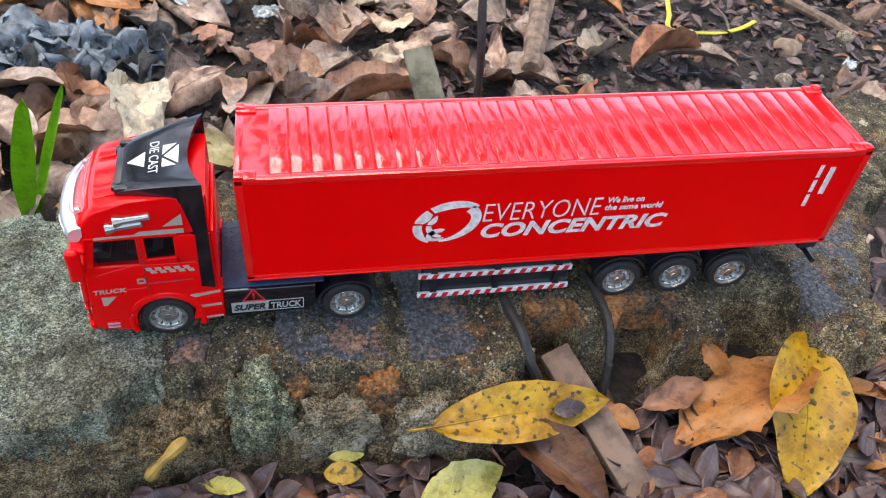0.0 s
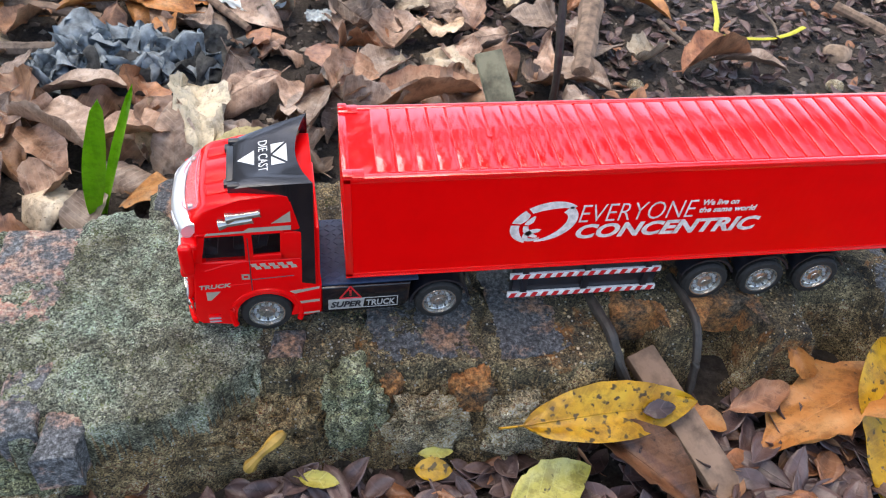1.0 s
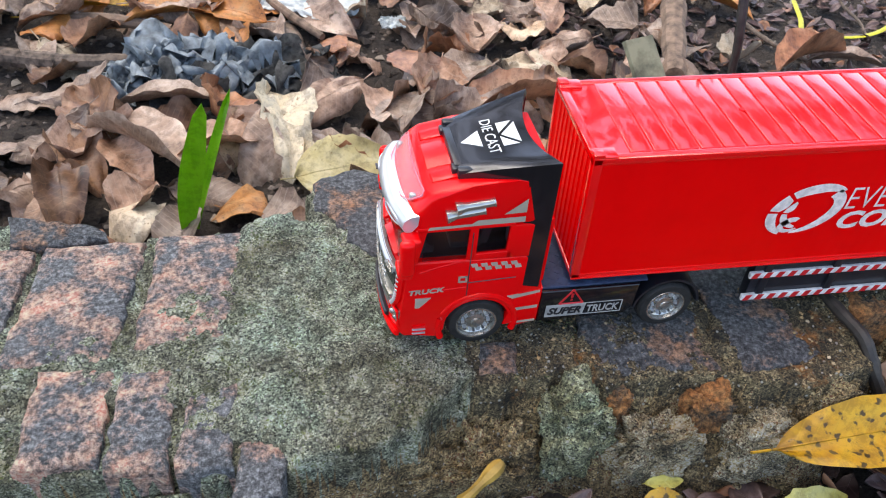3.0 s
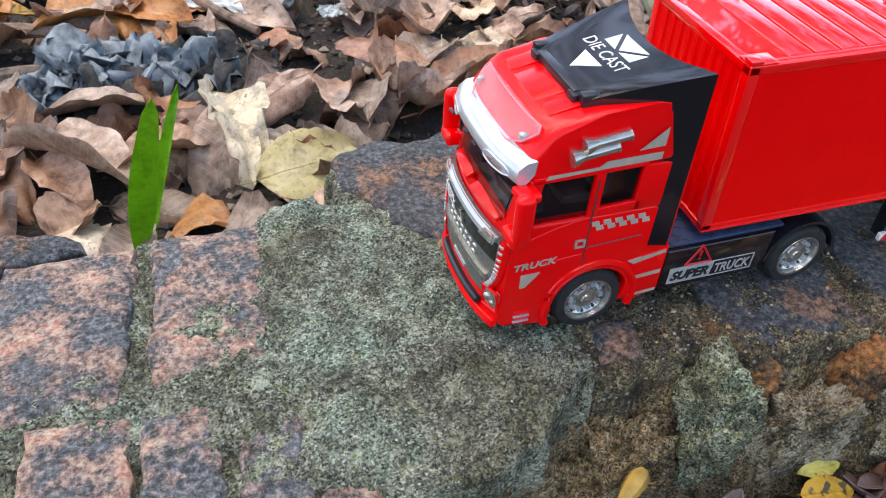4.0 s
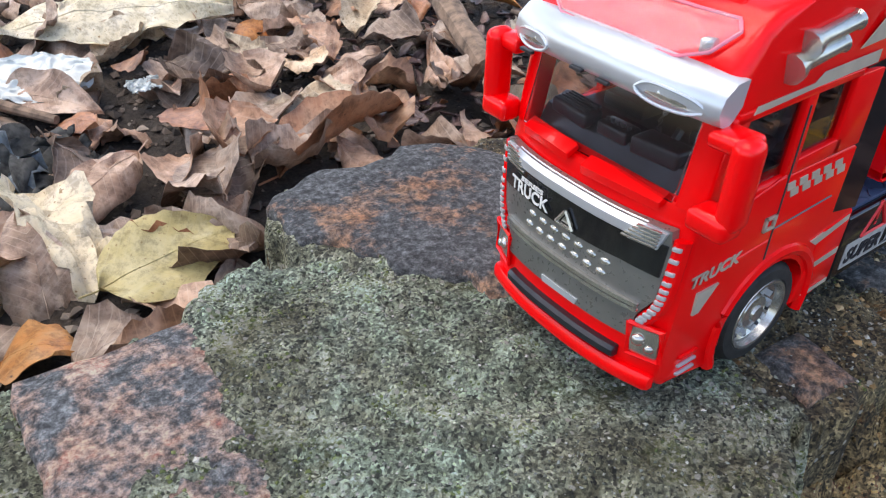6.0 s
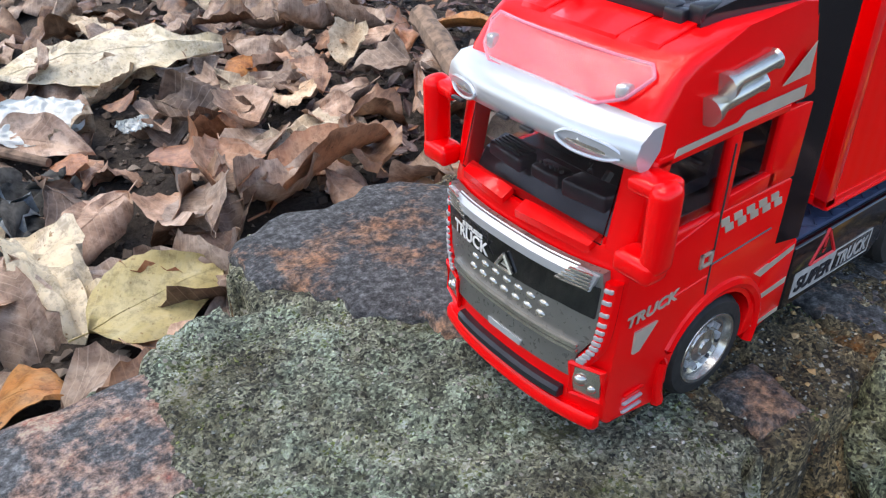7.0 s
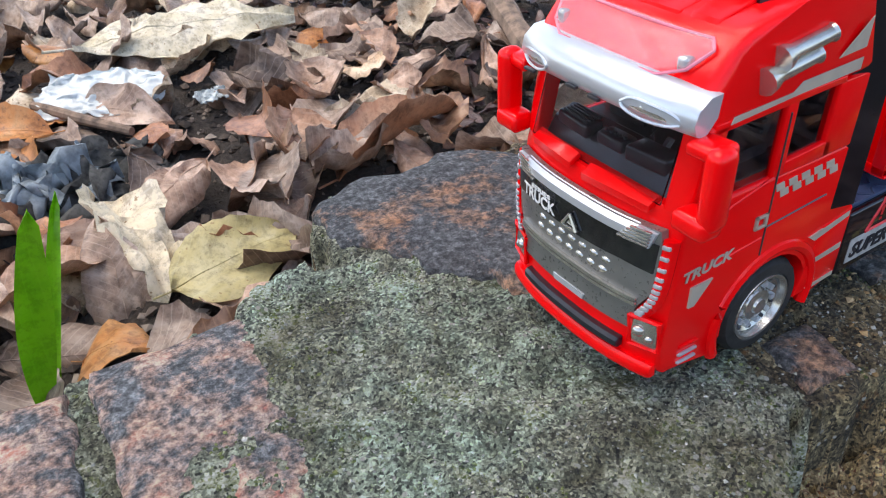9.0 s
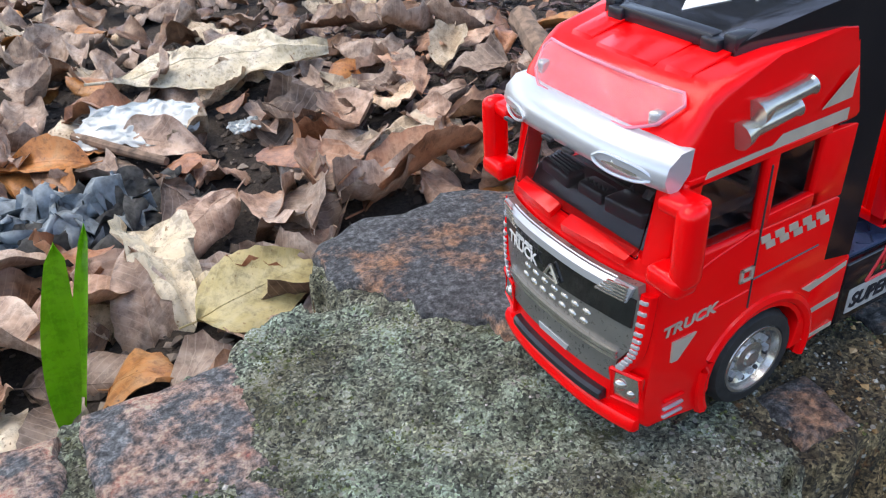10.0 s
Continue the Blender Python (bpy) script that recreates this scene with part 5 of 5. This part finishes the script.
rnd = random.Random(21)
count = 0
spare = []
cell = 0.046
for iy in range(int((1.55 - 0.12) / cell)):
    for ix in range(int(1.75 / cell)):
        x, y = -0.75 + (ix + rnd.uniform(0, 1)) * cell, 0.12 + (iy + rnd.uniform(0, 1)) * cell
        bare = float(smooth01(0.16, 0.42, np.float64(x - 0.12 * (y - 0.4)))) * 0.86
        if -0.28 < x < -0.11 and 0.47 < y < 0.60:
            bare = 0.75
        if rnd.random() < bare + 0.04:
            continue
        m, mesh = kinds[rnd.randrange(len(kinds))]
        if y > 0.6 and x < -0.1 and rnd.random() < 0.12:
            m, mesh = kinds[8]
        where = pose(x, y, -0.192 + rnd.uniform(0.0, 0.020), rnd.gauss(0, 17), rnd.gauss(0, 17), rnd.uniform(0, 360))
        if -0.36 < x < 0.62 and 0.2 < y < 0.74 and count < 300:
            lay_leaf(mesh, m, where, LITTER)
            count += 1
        else:
            spare.append((mesh, where))


def joined(name, items, label):
    """Many leaves too many to count, as one mesh each material."""
    per = {}
    for mesh, where in items:
        per.setdefault(mesh.materials[0].name, []).append((mesh, where))
    for mname, some in per.items():
        vs, fs, base = [], [], 0
        for mesh, where in some:
            co = np.empty(len(mesh.vertices) * 3)
            mesh.vertices.foreach_get("co", co)
            w = np.array(where)
            vs.append(co.reshape(-1, 3) @ w[:3, :3].T + w[:3, 3])
            fs += [[base + i for i in p.vertices] for p in mesh.polygons]
            base += len(mesh.vertices)
        me = bpy.data.meshes.new(name)
        me.from_pydata(np.concatenate(vs).tolist(), [], fs)
        me.polygons.foreach_set("use_smooth", [True] * len(me.polygons))
        me.materials.append(bpy.data.materials[mname])
        tagged(new(name, me), label, "leaves", kind="stuff")


joined("leaf_litter", spare, "deep litter of dry brown and tan leaves")

# leaflets at the wall's foot
FOOT = "leaflets at the foot of the wall"
small = []
for k in range(16):
    rnd = random.Random(300 + k)
    m = LEAF_PURPLE if k % 8 else LEAF_BROWN
    small.append((m, leaf_mesh(rnd.uniform(0.017, 0.031), rnd.uniform(0.007, 0.012), m, 60 + k, rnd.uniform(-1.0, 1.4), rnd.uniform(-0.2, 0.8), rnd.uniform(-0.6, 0.6), 0.1, 0.95, 0.03, 8, 4, False)))
rnd = random.Random(8)
heap = []
for i in range(1250):
    x, y = rnd.uniform(-0.16, 0.36), rnd.uniform(-0.16, -0.036)
    if x < 0.1 and y > -0.047:
        y -= 0.03
    if x > 0.29:
        y += rnd.uniform(0, 0.09)
    m, mesh = small[rnd.randrange(len(small))]
    z = float(front_ground(np.float64(x))) + rnd.uniform(0.001, 0.011)
    where = pose(x, y, z, rnd.gauss(0, 22), rnd.gauss(0, 20), rnd.uniform(0, 360))
    if i % 5 == 0 and y > -0.11:
        lay_leaf(mesh, m, where, FOOT, name="dried_leaflet")
    else:
        heap.append((mesh, where))
scraps = []
for i in range(2000):
    x, y = rnd.uniform(0.1, 1.05), rnd.uniform(0.16, 1.0)
    scraps.append((small[rnd.randrange(16)][1], pose(x, y, -0.196 + rnd.uniform(0, 0.006), rnd.gauss(0, 18), rnd.gauss(0, 18), rnd.uniform(0, 360))))
joined("leaf_scraps", scraps, "small dry leaf scraps strewn over bare soil")
joined("leaflet_litter", heap, "litter of small purple-brown dried leaflets")

# the large leaves in front of the wall
def hero(name, length, width, m, seed, where, label, **shape):
    return lay_leaf(leaf_mesh(length, width, m, seed, nx=20, ny=10, **shape), m, where, "large leaves in front of the wall", label, name)


def between(a, b, lean=0.0, lift=0.0):
    """A pose whose x axis runs from a to b (millimetres), rolled by lean degrees."""
    a, b = Vector(a) * MM, Vector(b) * MM
    x = (b - a).normalized()
    y = Vector((0, 0, 1)).cross(x).normalized()
    m = Matrix((x, y, x.cross(y))).transposed().to_4x4()
    return Matrix.Translation((a + b) / 2 + Vector((0, 0, lift * MM))) @ m @ pose(0, 0, 0, lean)


hero("yellow_leaf", 0.080, 0.026, LEAF_YELLOW, 71, between((74, -50, -16), (150, -47, -11), 24, 4), "yellow spotted leaf with dark flecks, leaning on the wall", bend=0.35, cup=0.25, twist=0.5, wave=0.06, ragged=0.015)
hero("yellow_leaf", 0.082, 0.041, LEAF_YELLOW, 72, between((257, -25, -5), (230, -90, -30), -8, 5), "large bright yellow leaf with a pale midrib", ragged=0.015, bend=0.5, cup=0.25, twist=0.3, wave=0.05, blunt=0.85)
hero("orange_leaf", 0.084, 0.046, LEAF_ORANGE, 73, between((250, -36, -12), (181, -62, -24), 24, 2), "broad orange-brown torn leaf beside the wall", bend=0.25, cup=0.2, twist=-0.3, wave=0.09, blunt=0.6, ragged=0.13)
hero("brown_leaf", 0.056, 0.024, LEAF_UMBER, 74, between((106, -50, -22), (143, -84, -32), 10, 4), "rolled dark brown leaf on the litter", bend=0.5, cup=1.1, twist=0.2, wave=0.05)
hero("yellow_green_leaf", 0.042, 0.022, LEAF_YELLOW_GREEN, 75, between((68, -72, -42), (104, -59, -38), 20, 3), "pale yellow-green spotted leaf on the litter", bend=0.4, cup=0.2)
hero("orange_leaf", 0.042, 0.02, LEAF_ORANGE, 76, between((300, -70, -32), (258, -78, -34), 15, 3), "orange-tan leaf half hidden in the litter", bend=0.5, cup=0.3)
hero("tan_leaf", 0.036, 0.018, LEAF_ORANGE, 77, between((300, -48, -26), (266, -40, -24), 25, 3), "tan dry leaf behind the yellow one", bend=0.4, cup=0.3)
hero("brown_leaf", 0.036, 0.014, LEAF_BROWN, 78, between((170, -46, -20), (205, -36, -18), 25, 3), "reddish-brown dry leaf at the hollow", bend=0.6, cup=0.5)
hero("orange_leaf", 0.024, 0.010, LEAF_ORANGE, 79, between((205, -26, -4), (214, -34, -14), 60, 1), "small torn orange leaf hanging in the hollow", bend=1.4, cup=0.8, ragged=0.12)
hero("orange_leaf", 0.022, 0.011, LEAF_ORANGE, 80, between((150, -44, -22), (168, -52, -26), 15, 3), "small orange leaf beside the cable", bend=0.8, cup=0.5)
hero("yellow_leaf", 0.017, 0.011, LEAF_YELLOW, 81, between((28, -50, -44), (44, -53, -43), 15, 3), "small bright yellow leaflet", bend=0.3, cup=0.1)
hero("yellow_green_leaf", 0.018, 0.008, LEAF_YELLOW_GREEN, 82, between((-22, -50, -44), (-5, -54, -44), 15, 3), "small pale yellow leaflet", bend=0.6, cup=0.3)
hero("yellow_green_leaf", 0.016, 0.006, LEAF_YELLOW_GREEN, 83, between((30, -44, -42), (46, -44, -42), 25, 3), "narrow pale yellow leaflet at the stones", bend=0.4, cup=0.3)
hero("dried_leaflet", 0.015, 0.008, LEAF_PURPLE, 84, between((124, -51, -9), (139, -50, -8), 30, 2), "small purple-brown leaflet on the yellow leaf", bend=0.4, cup=0.2)
for a, b, w in (((-43, -49, -34), (-27, -41, -20), 2.7),):
    bm = bmesh.new()
    tube(bm, smooth_path([a, ((a[0] + b[0]) / 2 - 2, (a[1] + b[1]) / 2 - 2, (a[2] + b[2]) / 2 + 1), b], 5), [w * 0.7, w, w * 1.1, w * 0.85, w * 0.7, w * 0.65, w * 0.7, w * 1.0, w * 1.15, w, w * 0.5], 8, 1.0)
    solo("seed_pod", bm, POD, "mustard-yellow seed pod leaning on the stones", "pod")

# the large leaves behind
BACK = "fallen leaves behind the wall"


def back_leaf(x, y, length, width, m, seed, rx, ry, rz, label, dz=0.02, **shape):
    lay_leaf(leaf_mesh(length, width, m, seed, nx=18, ny=8, **shape), m, pose(x, y, -0.2 + dz, rx, ry, rz), BACK, label)


back_leaf(-0.114, 0.405, 0.115, 0.052, LEAF_CREAM, 90, -20, 12, -78, "pale cream curled leaf among the brown ones", 0.034, bend=1.2, cup=0.5, wave=0.4, blunt=0.7, ragged=0.1)
back_leaf(-0.222, 0.462, 0.10, 0.042, LEAF_TAN, 91, -18, 0, 5, "broad greyish-tan curled dry leaf", 0.028, bend=0.7, cup=0.6, wave=0.1)
back_leaf(-0.064, 0.345, 0.09, 0.06, LEAF_STRAW, 92, 24, -4, 8, "pale straw-yellow leaf behind the wall", 0.03, bend=0.4, cup=0.1, wave=0.14, blunt=0.75)
back_leaf(0.066, 0.497, 0.09, 0.062, LEAF_TAN, 93, -10, 0, 50, "broad pale tan dry leaf", 0.03, bend=0.7, cup=0.5, wave=0.1)
back_leaf(0.016, 0.52, 0.085, 0.05, LEAF_BROWN, 94, -40, 10, 80, "rich brown leaf standing on edge", 0.035, bend=0.9, cup=0.8)
back_leaf(-0.245, 0.64, 0.10, 0.05, LEAF_ORANGE, 95, -12, 0, 20, "orange-yellow fallen leaf on soil", 0.025, bend=0.7, cup=0.5)
back_leaf(-0.175, 0.645, 0.08, 0.045, LEAF_ORANGE, 96, -20, 0, 160, "orange fallen leaf on soil", 0.025, bend=0.9, cup=0.5)
back_leaf(-0.165, 0.60, 0.06, 0.03, LEAF_ORANGE, 97, -20, 0, 100, "small orange-brown leaf scrap", 0.02, bend=0.9, cup=0.5)
back_leaf(-0.34, 0.67, 0.11, 0.06, LEAF_YELLOW, 98, -8, 0, 15, "broad orange-yellow leaf on soil", 0.02, bend=0.6, cup=0.4)
back_leaf(0.455, 0.53, 0.11, 0.05, LEAF_BROWN, 99, -25, 0, 20, "dark brown rolled leaf on bare soil", 0.03, bend=0.7, cup=1.0)
back_leaf(0.50, 0.525, 0.09, 0.045, LEAF_TAN, 100, -15, 0, -15, "tan leaf on bare soil", 0.025, bend=0.6, cup=0.5)
back_leaf(0.41, 0.68, 0.10, 0.045, LEAF_ORANGE, 101, -10, 0, -40, "orange-brown leaf on bare soil", 0.02, bend=0.7, cup=0.6)
back_leaf(0.02, 0.765, 0.23, 0.10, LEAF_CREAM, 102, 16, 0, -12, "very large pale cream withered leaf", 0.045, bend=0.35, cup=-0.12, wave=0.2, ragged=0.14, blunt=0.8)
back_leaf(0.10, 0.437, 0.135, 0.062, LEAF_RUSSET, 103, -20, -6, 15, "long russet rolled leaf behind the wall", 0.03, bend=0.4, cup=0.9, wave=0.12)
back_leaf(-0.005, 0.425, 0.085, 0.058, LEAF_TAN, 104, -30, 5, 75, "broad tan leaf leaning on the litter", 0.035, bend=0.5, cup=0.3, wave=0.12)
back_leaf(-0.165, 0.385, 0.09, 0.052, LEAF_TAN, 105, -15, 8, 20, "broad tan folded leaf behind the grass", 0.03, bend=0.8, cup=0.5, wave=0.14)
back_leaf(-0.235, 0.385, 0.11, 0.06, LEAF_TAN, 106, -25, 0, -35, "broad greyish curled leaf behind the wall", 0.035, bend=0.8, cup=0.7, wave=0.16)

# ---- grass, sticks, rubbish ----
def blade(points, widths):
    bm = bmesh.new()
    rows = []
    for (x, y, z), w in zip(points, widths):
        p = Vector((x, y, z))
        rows.append([bm.verts.new(p + Vector((dx * w, dy, 0))) for dx, dy in ((-1, -0.0015), (-0.5, 0.0005), (0, 0.0015), (0.5, 0.0005), (1, -0.0015), (0, 0.0004))])
    for a, b in zip(rows, rows[1:]):
        for i in range(6):
            bm.faces.new((a[i], a[(i + 1) % 6], b[(i + 1) % 6], b[i]))
    return bm


def seg(a, b, n):
    return [tuple(a[k] + (b[k] - a[k]) * i / n for k in range(3)) for i in range(n + 1)]


tuft = thing("grass_tuft", pose(-0.19, 0.289, -0.19), "bright green young grass with two upright blades", "grass")
n = 14
w1 = [0.0035 + 0.0055 * math.sin(math.pi * min(1, (i / n) ** 0.9)) * (1 if i < n else 0.02) for i in range(n + 1)]
part("blade", blade([(0.027 * (i / n) ** 1.2, -0.011 * i / n, 0.123 * i / n) for i in range(n + 1)], [max(0.0004, w) for w in w1[:-1]] + [0.0003]), GRASS, tuft, "", 60)
part("blade", blade([(0.006 + 0.034 * (i / n) ** 1.2, 0.006 + 0.036 * (i / n), 0.102 * i / n) for i in range(n + 1)], [0.002 + 0.0022 * math.sin(math.pi * i / n) for i in range(n)] + [0.0003]), GRASS, tuft, "", 60)

for pts, r, mtl, name, label, cat in (
        ([(-145, 690, -176), (-110, 640, -180), (-78, 600, -184)], [4.5, 5, 4], WOOD, "stick", "short pale peeled stick on the leaves", "stick"),
        ([(127, 140, -205), (127, 146, -60), (126.6, 147, 27), (125.4, 159, 70), (124, 175, 125)], [2.6, 2.6, 2.5, 2.4, 2.2], CABLE, "plant_stem", "thin dark upright stem tied at its foot", "stem"),
        ([(350, 690, -160), (315, 590, -168), (282, 494, -176)], [15, 14, 12], WOOD, "branch", "thick pale barkless branch lying on soil", "branch"),
        ([(425, 640, -186), (440, 590, -188), (462, 540, -186)], [3, 3, 2.5], TWIG, "twig", "thin grey twig on bare soil", "twig"),
        ([(600, 705, -150), (575, 680, -176), (585, 640, -188), (575, 600, -192)], [2, 2, 2, 1.5], TWIG, "root", "thin pale wiry root", "root"),
        ([(-420, 560, -178), (-330, 545, -182), (-255, 552, -184)], [8, 9, 7], TWIG, "branch", "grey-brown fallen branch on the soil", "branch"),
        ([(-360, 640, -180), (-290, 625, -178), (-235, 610, -180)], [7, 7, 5], WOOD, "stick", "weathered brown stick on the soil", "stick"),
        ([(700, 690, -186), (730, 640, -188), (748, 600, -190)], [7, 7, 6], WOOD, "stick", "pale broken stick on the soil", "stick"),
        ([(20, 545, -172), (60, 585, -168), (100, 610, -172)], [2.2, 2.5, 2], TWIG, "twig", "thin bare twig among leaves", "twig"),
        ([(111, 8, 7), (113, -6, 7.5), (116, -18, 6), (119, -27, -3), (126, -33, -18), (131, -35, -34)], [2.2, 2.6, 2.6, 2.8, 2.6, 2.4], CABLE, "root", "dark grey root hanging over the wall's edge", "root"),
        ([(153, 12, 10), (155, -2, 10.5), (156.5, -16, 8), (156.5, -26, -3), (156, -32, -18), (155, -38, -34)], [1.9, 2.1, 2.1, 2.1, 2.0, 1.9], CABLE, "cable", "black cable hanging over the wall's edge", "cable"),
        ([(226, -60, -30), (236, -78, -33), (244, -96, -35)], [2.4, 2.6, 2.0], TWIG, "twig", "dark twig in the leaf litter", "twig")):
    bm = bmesh.new()
    fine = smooth_path(pts, 6)
    rr = np.interp(np.linspace(0, 1, len(fine)), np.linspace(0, 1, len(r)), r)
    rnd = random.Random(len(label))
    tube(bm, fine, [float(v) * rnd.uniform(0.88, 1.1) for v in rr], 9)
    solo(name, bm, mtl, label, cat)
bm = bmesh.new()
box(bm, -38, 38, -7.5, 7.5, -3, 3, 0.8)
for v in bm.verts:
    v.co.z += 0.0008 * noise.noise(v.co * 90)
solo("wooden_slat", bm, WOOD, "weathered grey-brown wooden slat leaning on the wall", "slat", m=between((133, -14, -10), (163, -86, -33), 8, 0))
# green offcut with a loop of black wire
offcut = thing("wood_offcut", between((101, 214, 12), (118, 150, -40), 10), "greenish weathered wood offcut with black wire loop", "wood")
bm = bmesh.new()
prism(bm, [(-42, -2), (-41, 3), (40, 4), (43, -2)], -9, 9, 0.8)
part("board", bm, paint("green_grey_wood", (0.20, 0.20, 0.13), 0.8, 0, 0, 0.25, 70, 0.7), offcut)
bm = bmesh.new()
tube(bm, [(2 + 3 * math.sin(a * 2), 11 * math.cos(a), 1 + 8 * math.sin(a)) for a in np.linspace(0, 2 * math.pi, 30)], 1.3, 7)
part("wire_loop", bm, CABLE, offcut, "black wire loop")


def crumpled(name, length, width, material, seed, where, label, cat, amount=0.16, nx=60, ny=40):
    """A crumpled sheet or cloth, thin but solid."""
    bm = bmesh.new()
    top, low = [], []
    for i in range(nx + 1):
        ra, rb = [], []
        for j in range(ny + 1):
            u, v = i / nx - 0.5, j / ny - 0.5
            k = 1 - 0.5 * max(0, math.hypot(u, v) - 0.42)
            d = noise.turbulence_vector(Vector((u * 4 + seed, v * 4, seed)), 3, False, noise_basis="PERLIN_ORIGINAL", amplitude_scale=0.6, frequency_scale=2.1)
            p = Vector((u * length * k, v * width * k, 0)) + d * length * amount
            p.z = abs(p.z) * 1.3
            ra.append(bm.verts.new(p))
            rb.append(bm.verts.new(p - Vector((0, 0, 0.0006))))
        top.append(ra)
        low.append(rb)
    for i in range(nx):
        for j in range(ny):
            bm.faces.new((top[i][j], top[i + 1][j], top[i + 1][j + 1], top[i][j + 1]))
            bm.faces.new((low[i][j], low[i][j + 1], low[i + 1][j + 1], low[i + 1][j]))
    solo(name, bm, material, label, cat, m=where, smooth=120)


crumpled("plastic_bag", 0.115, 0.06, BAG, 3.0, pose(-0.088, 0.668, -0.172, 22, 0, -24), "crumpled white plastic film on the leaves", "bag", 0.045)
crumpled("cloth_rag", 0.13, 0.07, ASH, 8.0, pose(-0.195, 0.535, -0.192, 6, 0, -20), "crumpled grey-blue rag in dark ash", "rag", 0.26)
crumpled("cloth_rag", 0.09, 0.05, ASH, 15.0, pose(-0.255, 0.525, -0.192, 6, 0, 40), "crumpled grey-blue rag scrap", "rag", 0.26)
crumpled("ash_mound", 0.17, 0.12, paint("dark_ash", (0.06, 0.06, 0.055), 0.95, 0, 0, 0.3, 120, 0.9), 21.0, pose(-0.145, 0.51, -0.194, 3, 0, 30), "low heap of dark grey ash and fibre", "ash", 0.14)
crumpled("plastic_scrap", 0.04, 0.03, BAG, 30.0, pose(-0.14, 0.69, -0.188, 8, 0, 50), "small white plastic scrap", "scrap", 0.13)
crumpled("plastic_scrap", 0.022, 0.016, BAG, 33.0, pose(0.705, 0.53, -0.19, 8, 0, 50), "small pale blue plastic scrap", "scrap", 0.13)
crumpled("plastic_scrap", 0.03, 0.02, BAG, 37.0, pose(0.0, 0.62, -0.178, 8, 0, 10), "small white plastic scrap", "scrap", 0.13)
bm = bmesh.new()
tube(bm, smooth_path([(526, 700, -186), (510, 650, -188), (498, 612, -190), (550, 602, -190), (590, 612, -188), (624, 632, -184)], 6), 3.2, 6, 1.0)
for v in bm.verts:
    v.co.z = -0.188 + (v.co.z + 0.188) * 0.25
solo("yellow_strap", bm, STRIP, "bent yellow-green plastic strap on bare soil", "strap")
for x, y, r, sd in ((0.642, 0.572, 0.018, 1), (0.52, 0.60, 0.010, 2), (0.35, 0.50, 0.009, 3), (0.60, 0.50, 0.011, 4), (0.74, 0.60, 0.012, 5)):
    bm = bmesh.new()
    bmesh.ops.create_icosphere(bm, subdivisions=2, radius=r)
    for v in bm.verts:
        v.co *= 1 + 0.3 * noise.noise(v.co * 60 + Vector((sd, 0, 0)))
        v.co.z *= 0.65
    solo("pebble", bm, paint("tan_pebble", (0.30, 0.21, 0.14), 0.8, 0, 0, 0.2, 100, 0.5) if sd == 1 else STONE, "rounded tan pebble on bare soil", "pebble", "pebbles on the soil", m=Matrix.Translation((x, y, -0.192)))


# ---- unseen tree canopy overhead, added to break up sky light and roof reflections ----
r = np.random.default_rng(9)
centres = np.stack([r.uniform(-6, 6, 470), r.uniform(-2.2, 7, 470), r.uniform(2.6, 4.4, 470)], -1)
co = (centres[:, None] + r.normal(0, 0.17, (470, 34, 3))).reshape(-1, 3)
ax = r.normal(0, 1, co.shape)
ax[:, 2] *= 0.45
ax /= np.linalg.norm(ax, axis=1)[:, None]
bx = np.cross(ax, r.normal(0, 1, co.shape))
bx /= np.linalg.norm(bx, axis=1)[:, None]
ln = r.uniform(0.07, 0.13, len(co))[:, None]
vs = np.stack([co - ax * ln, co + bx * ln * 0.42, co + ax * ln, co - bx * ln * 0.42], 1).reshape(-1, 3)
me = bpy.data.meshes.new("canopy")
me.from_pydata(vs.tolist(), [], np.arange(len(vs)).reshape(-1, 4).tolist())
me.materials.append(leafy("canopy_leaf", (0.03, 0.06, 0.012), (0.06, 0.11, 0.02), (0.10, 0.17, 0.04), 0.4))
tagged(new("tree_canopy", me), "unseen green tree canopy with gaps, added to shade and pattern reflections", "canopy", kind="stuff")
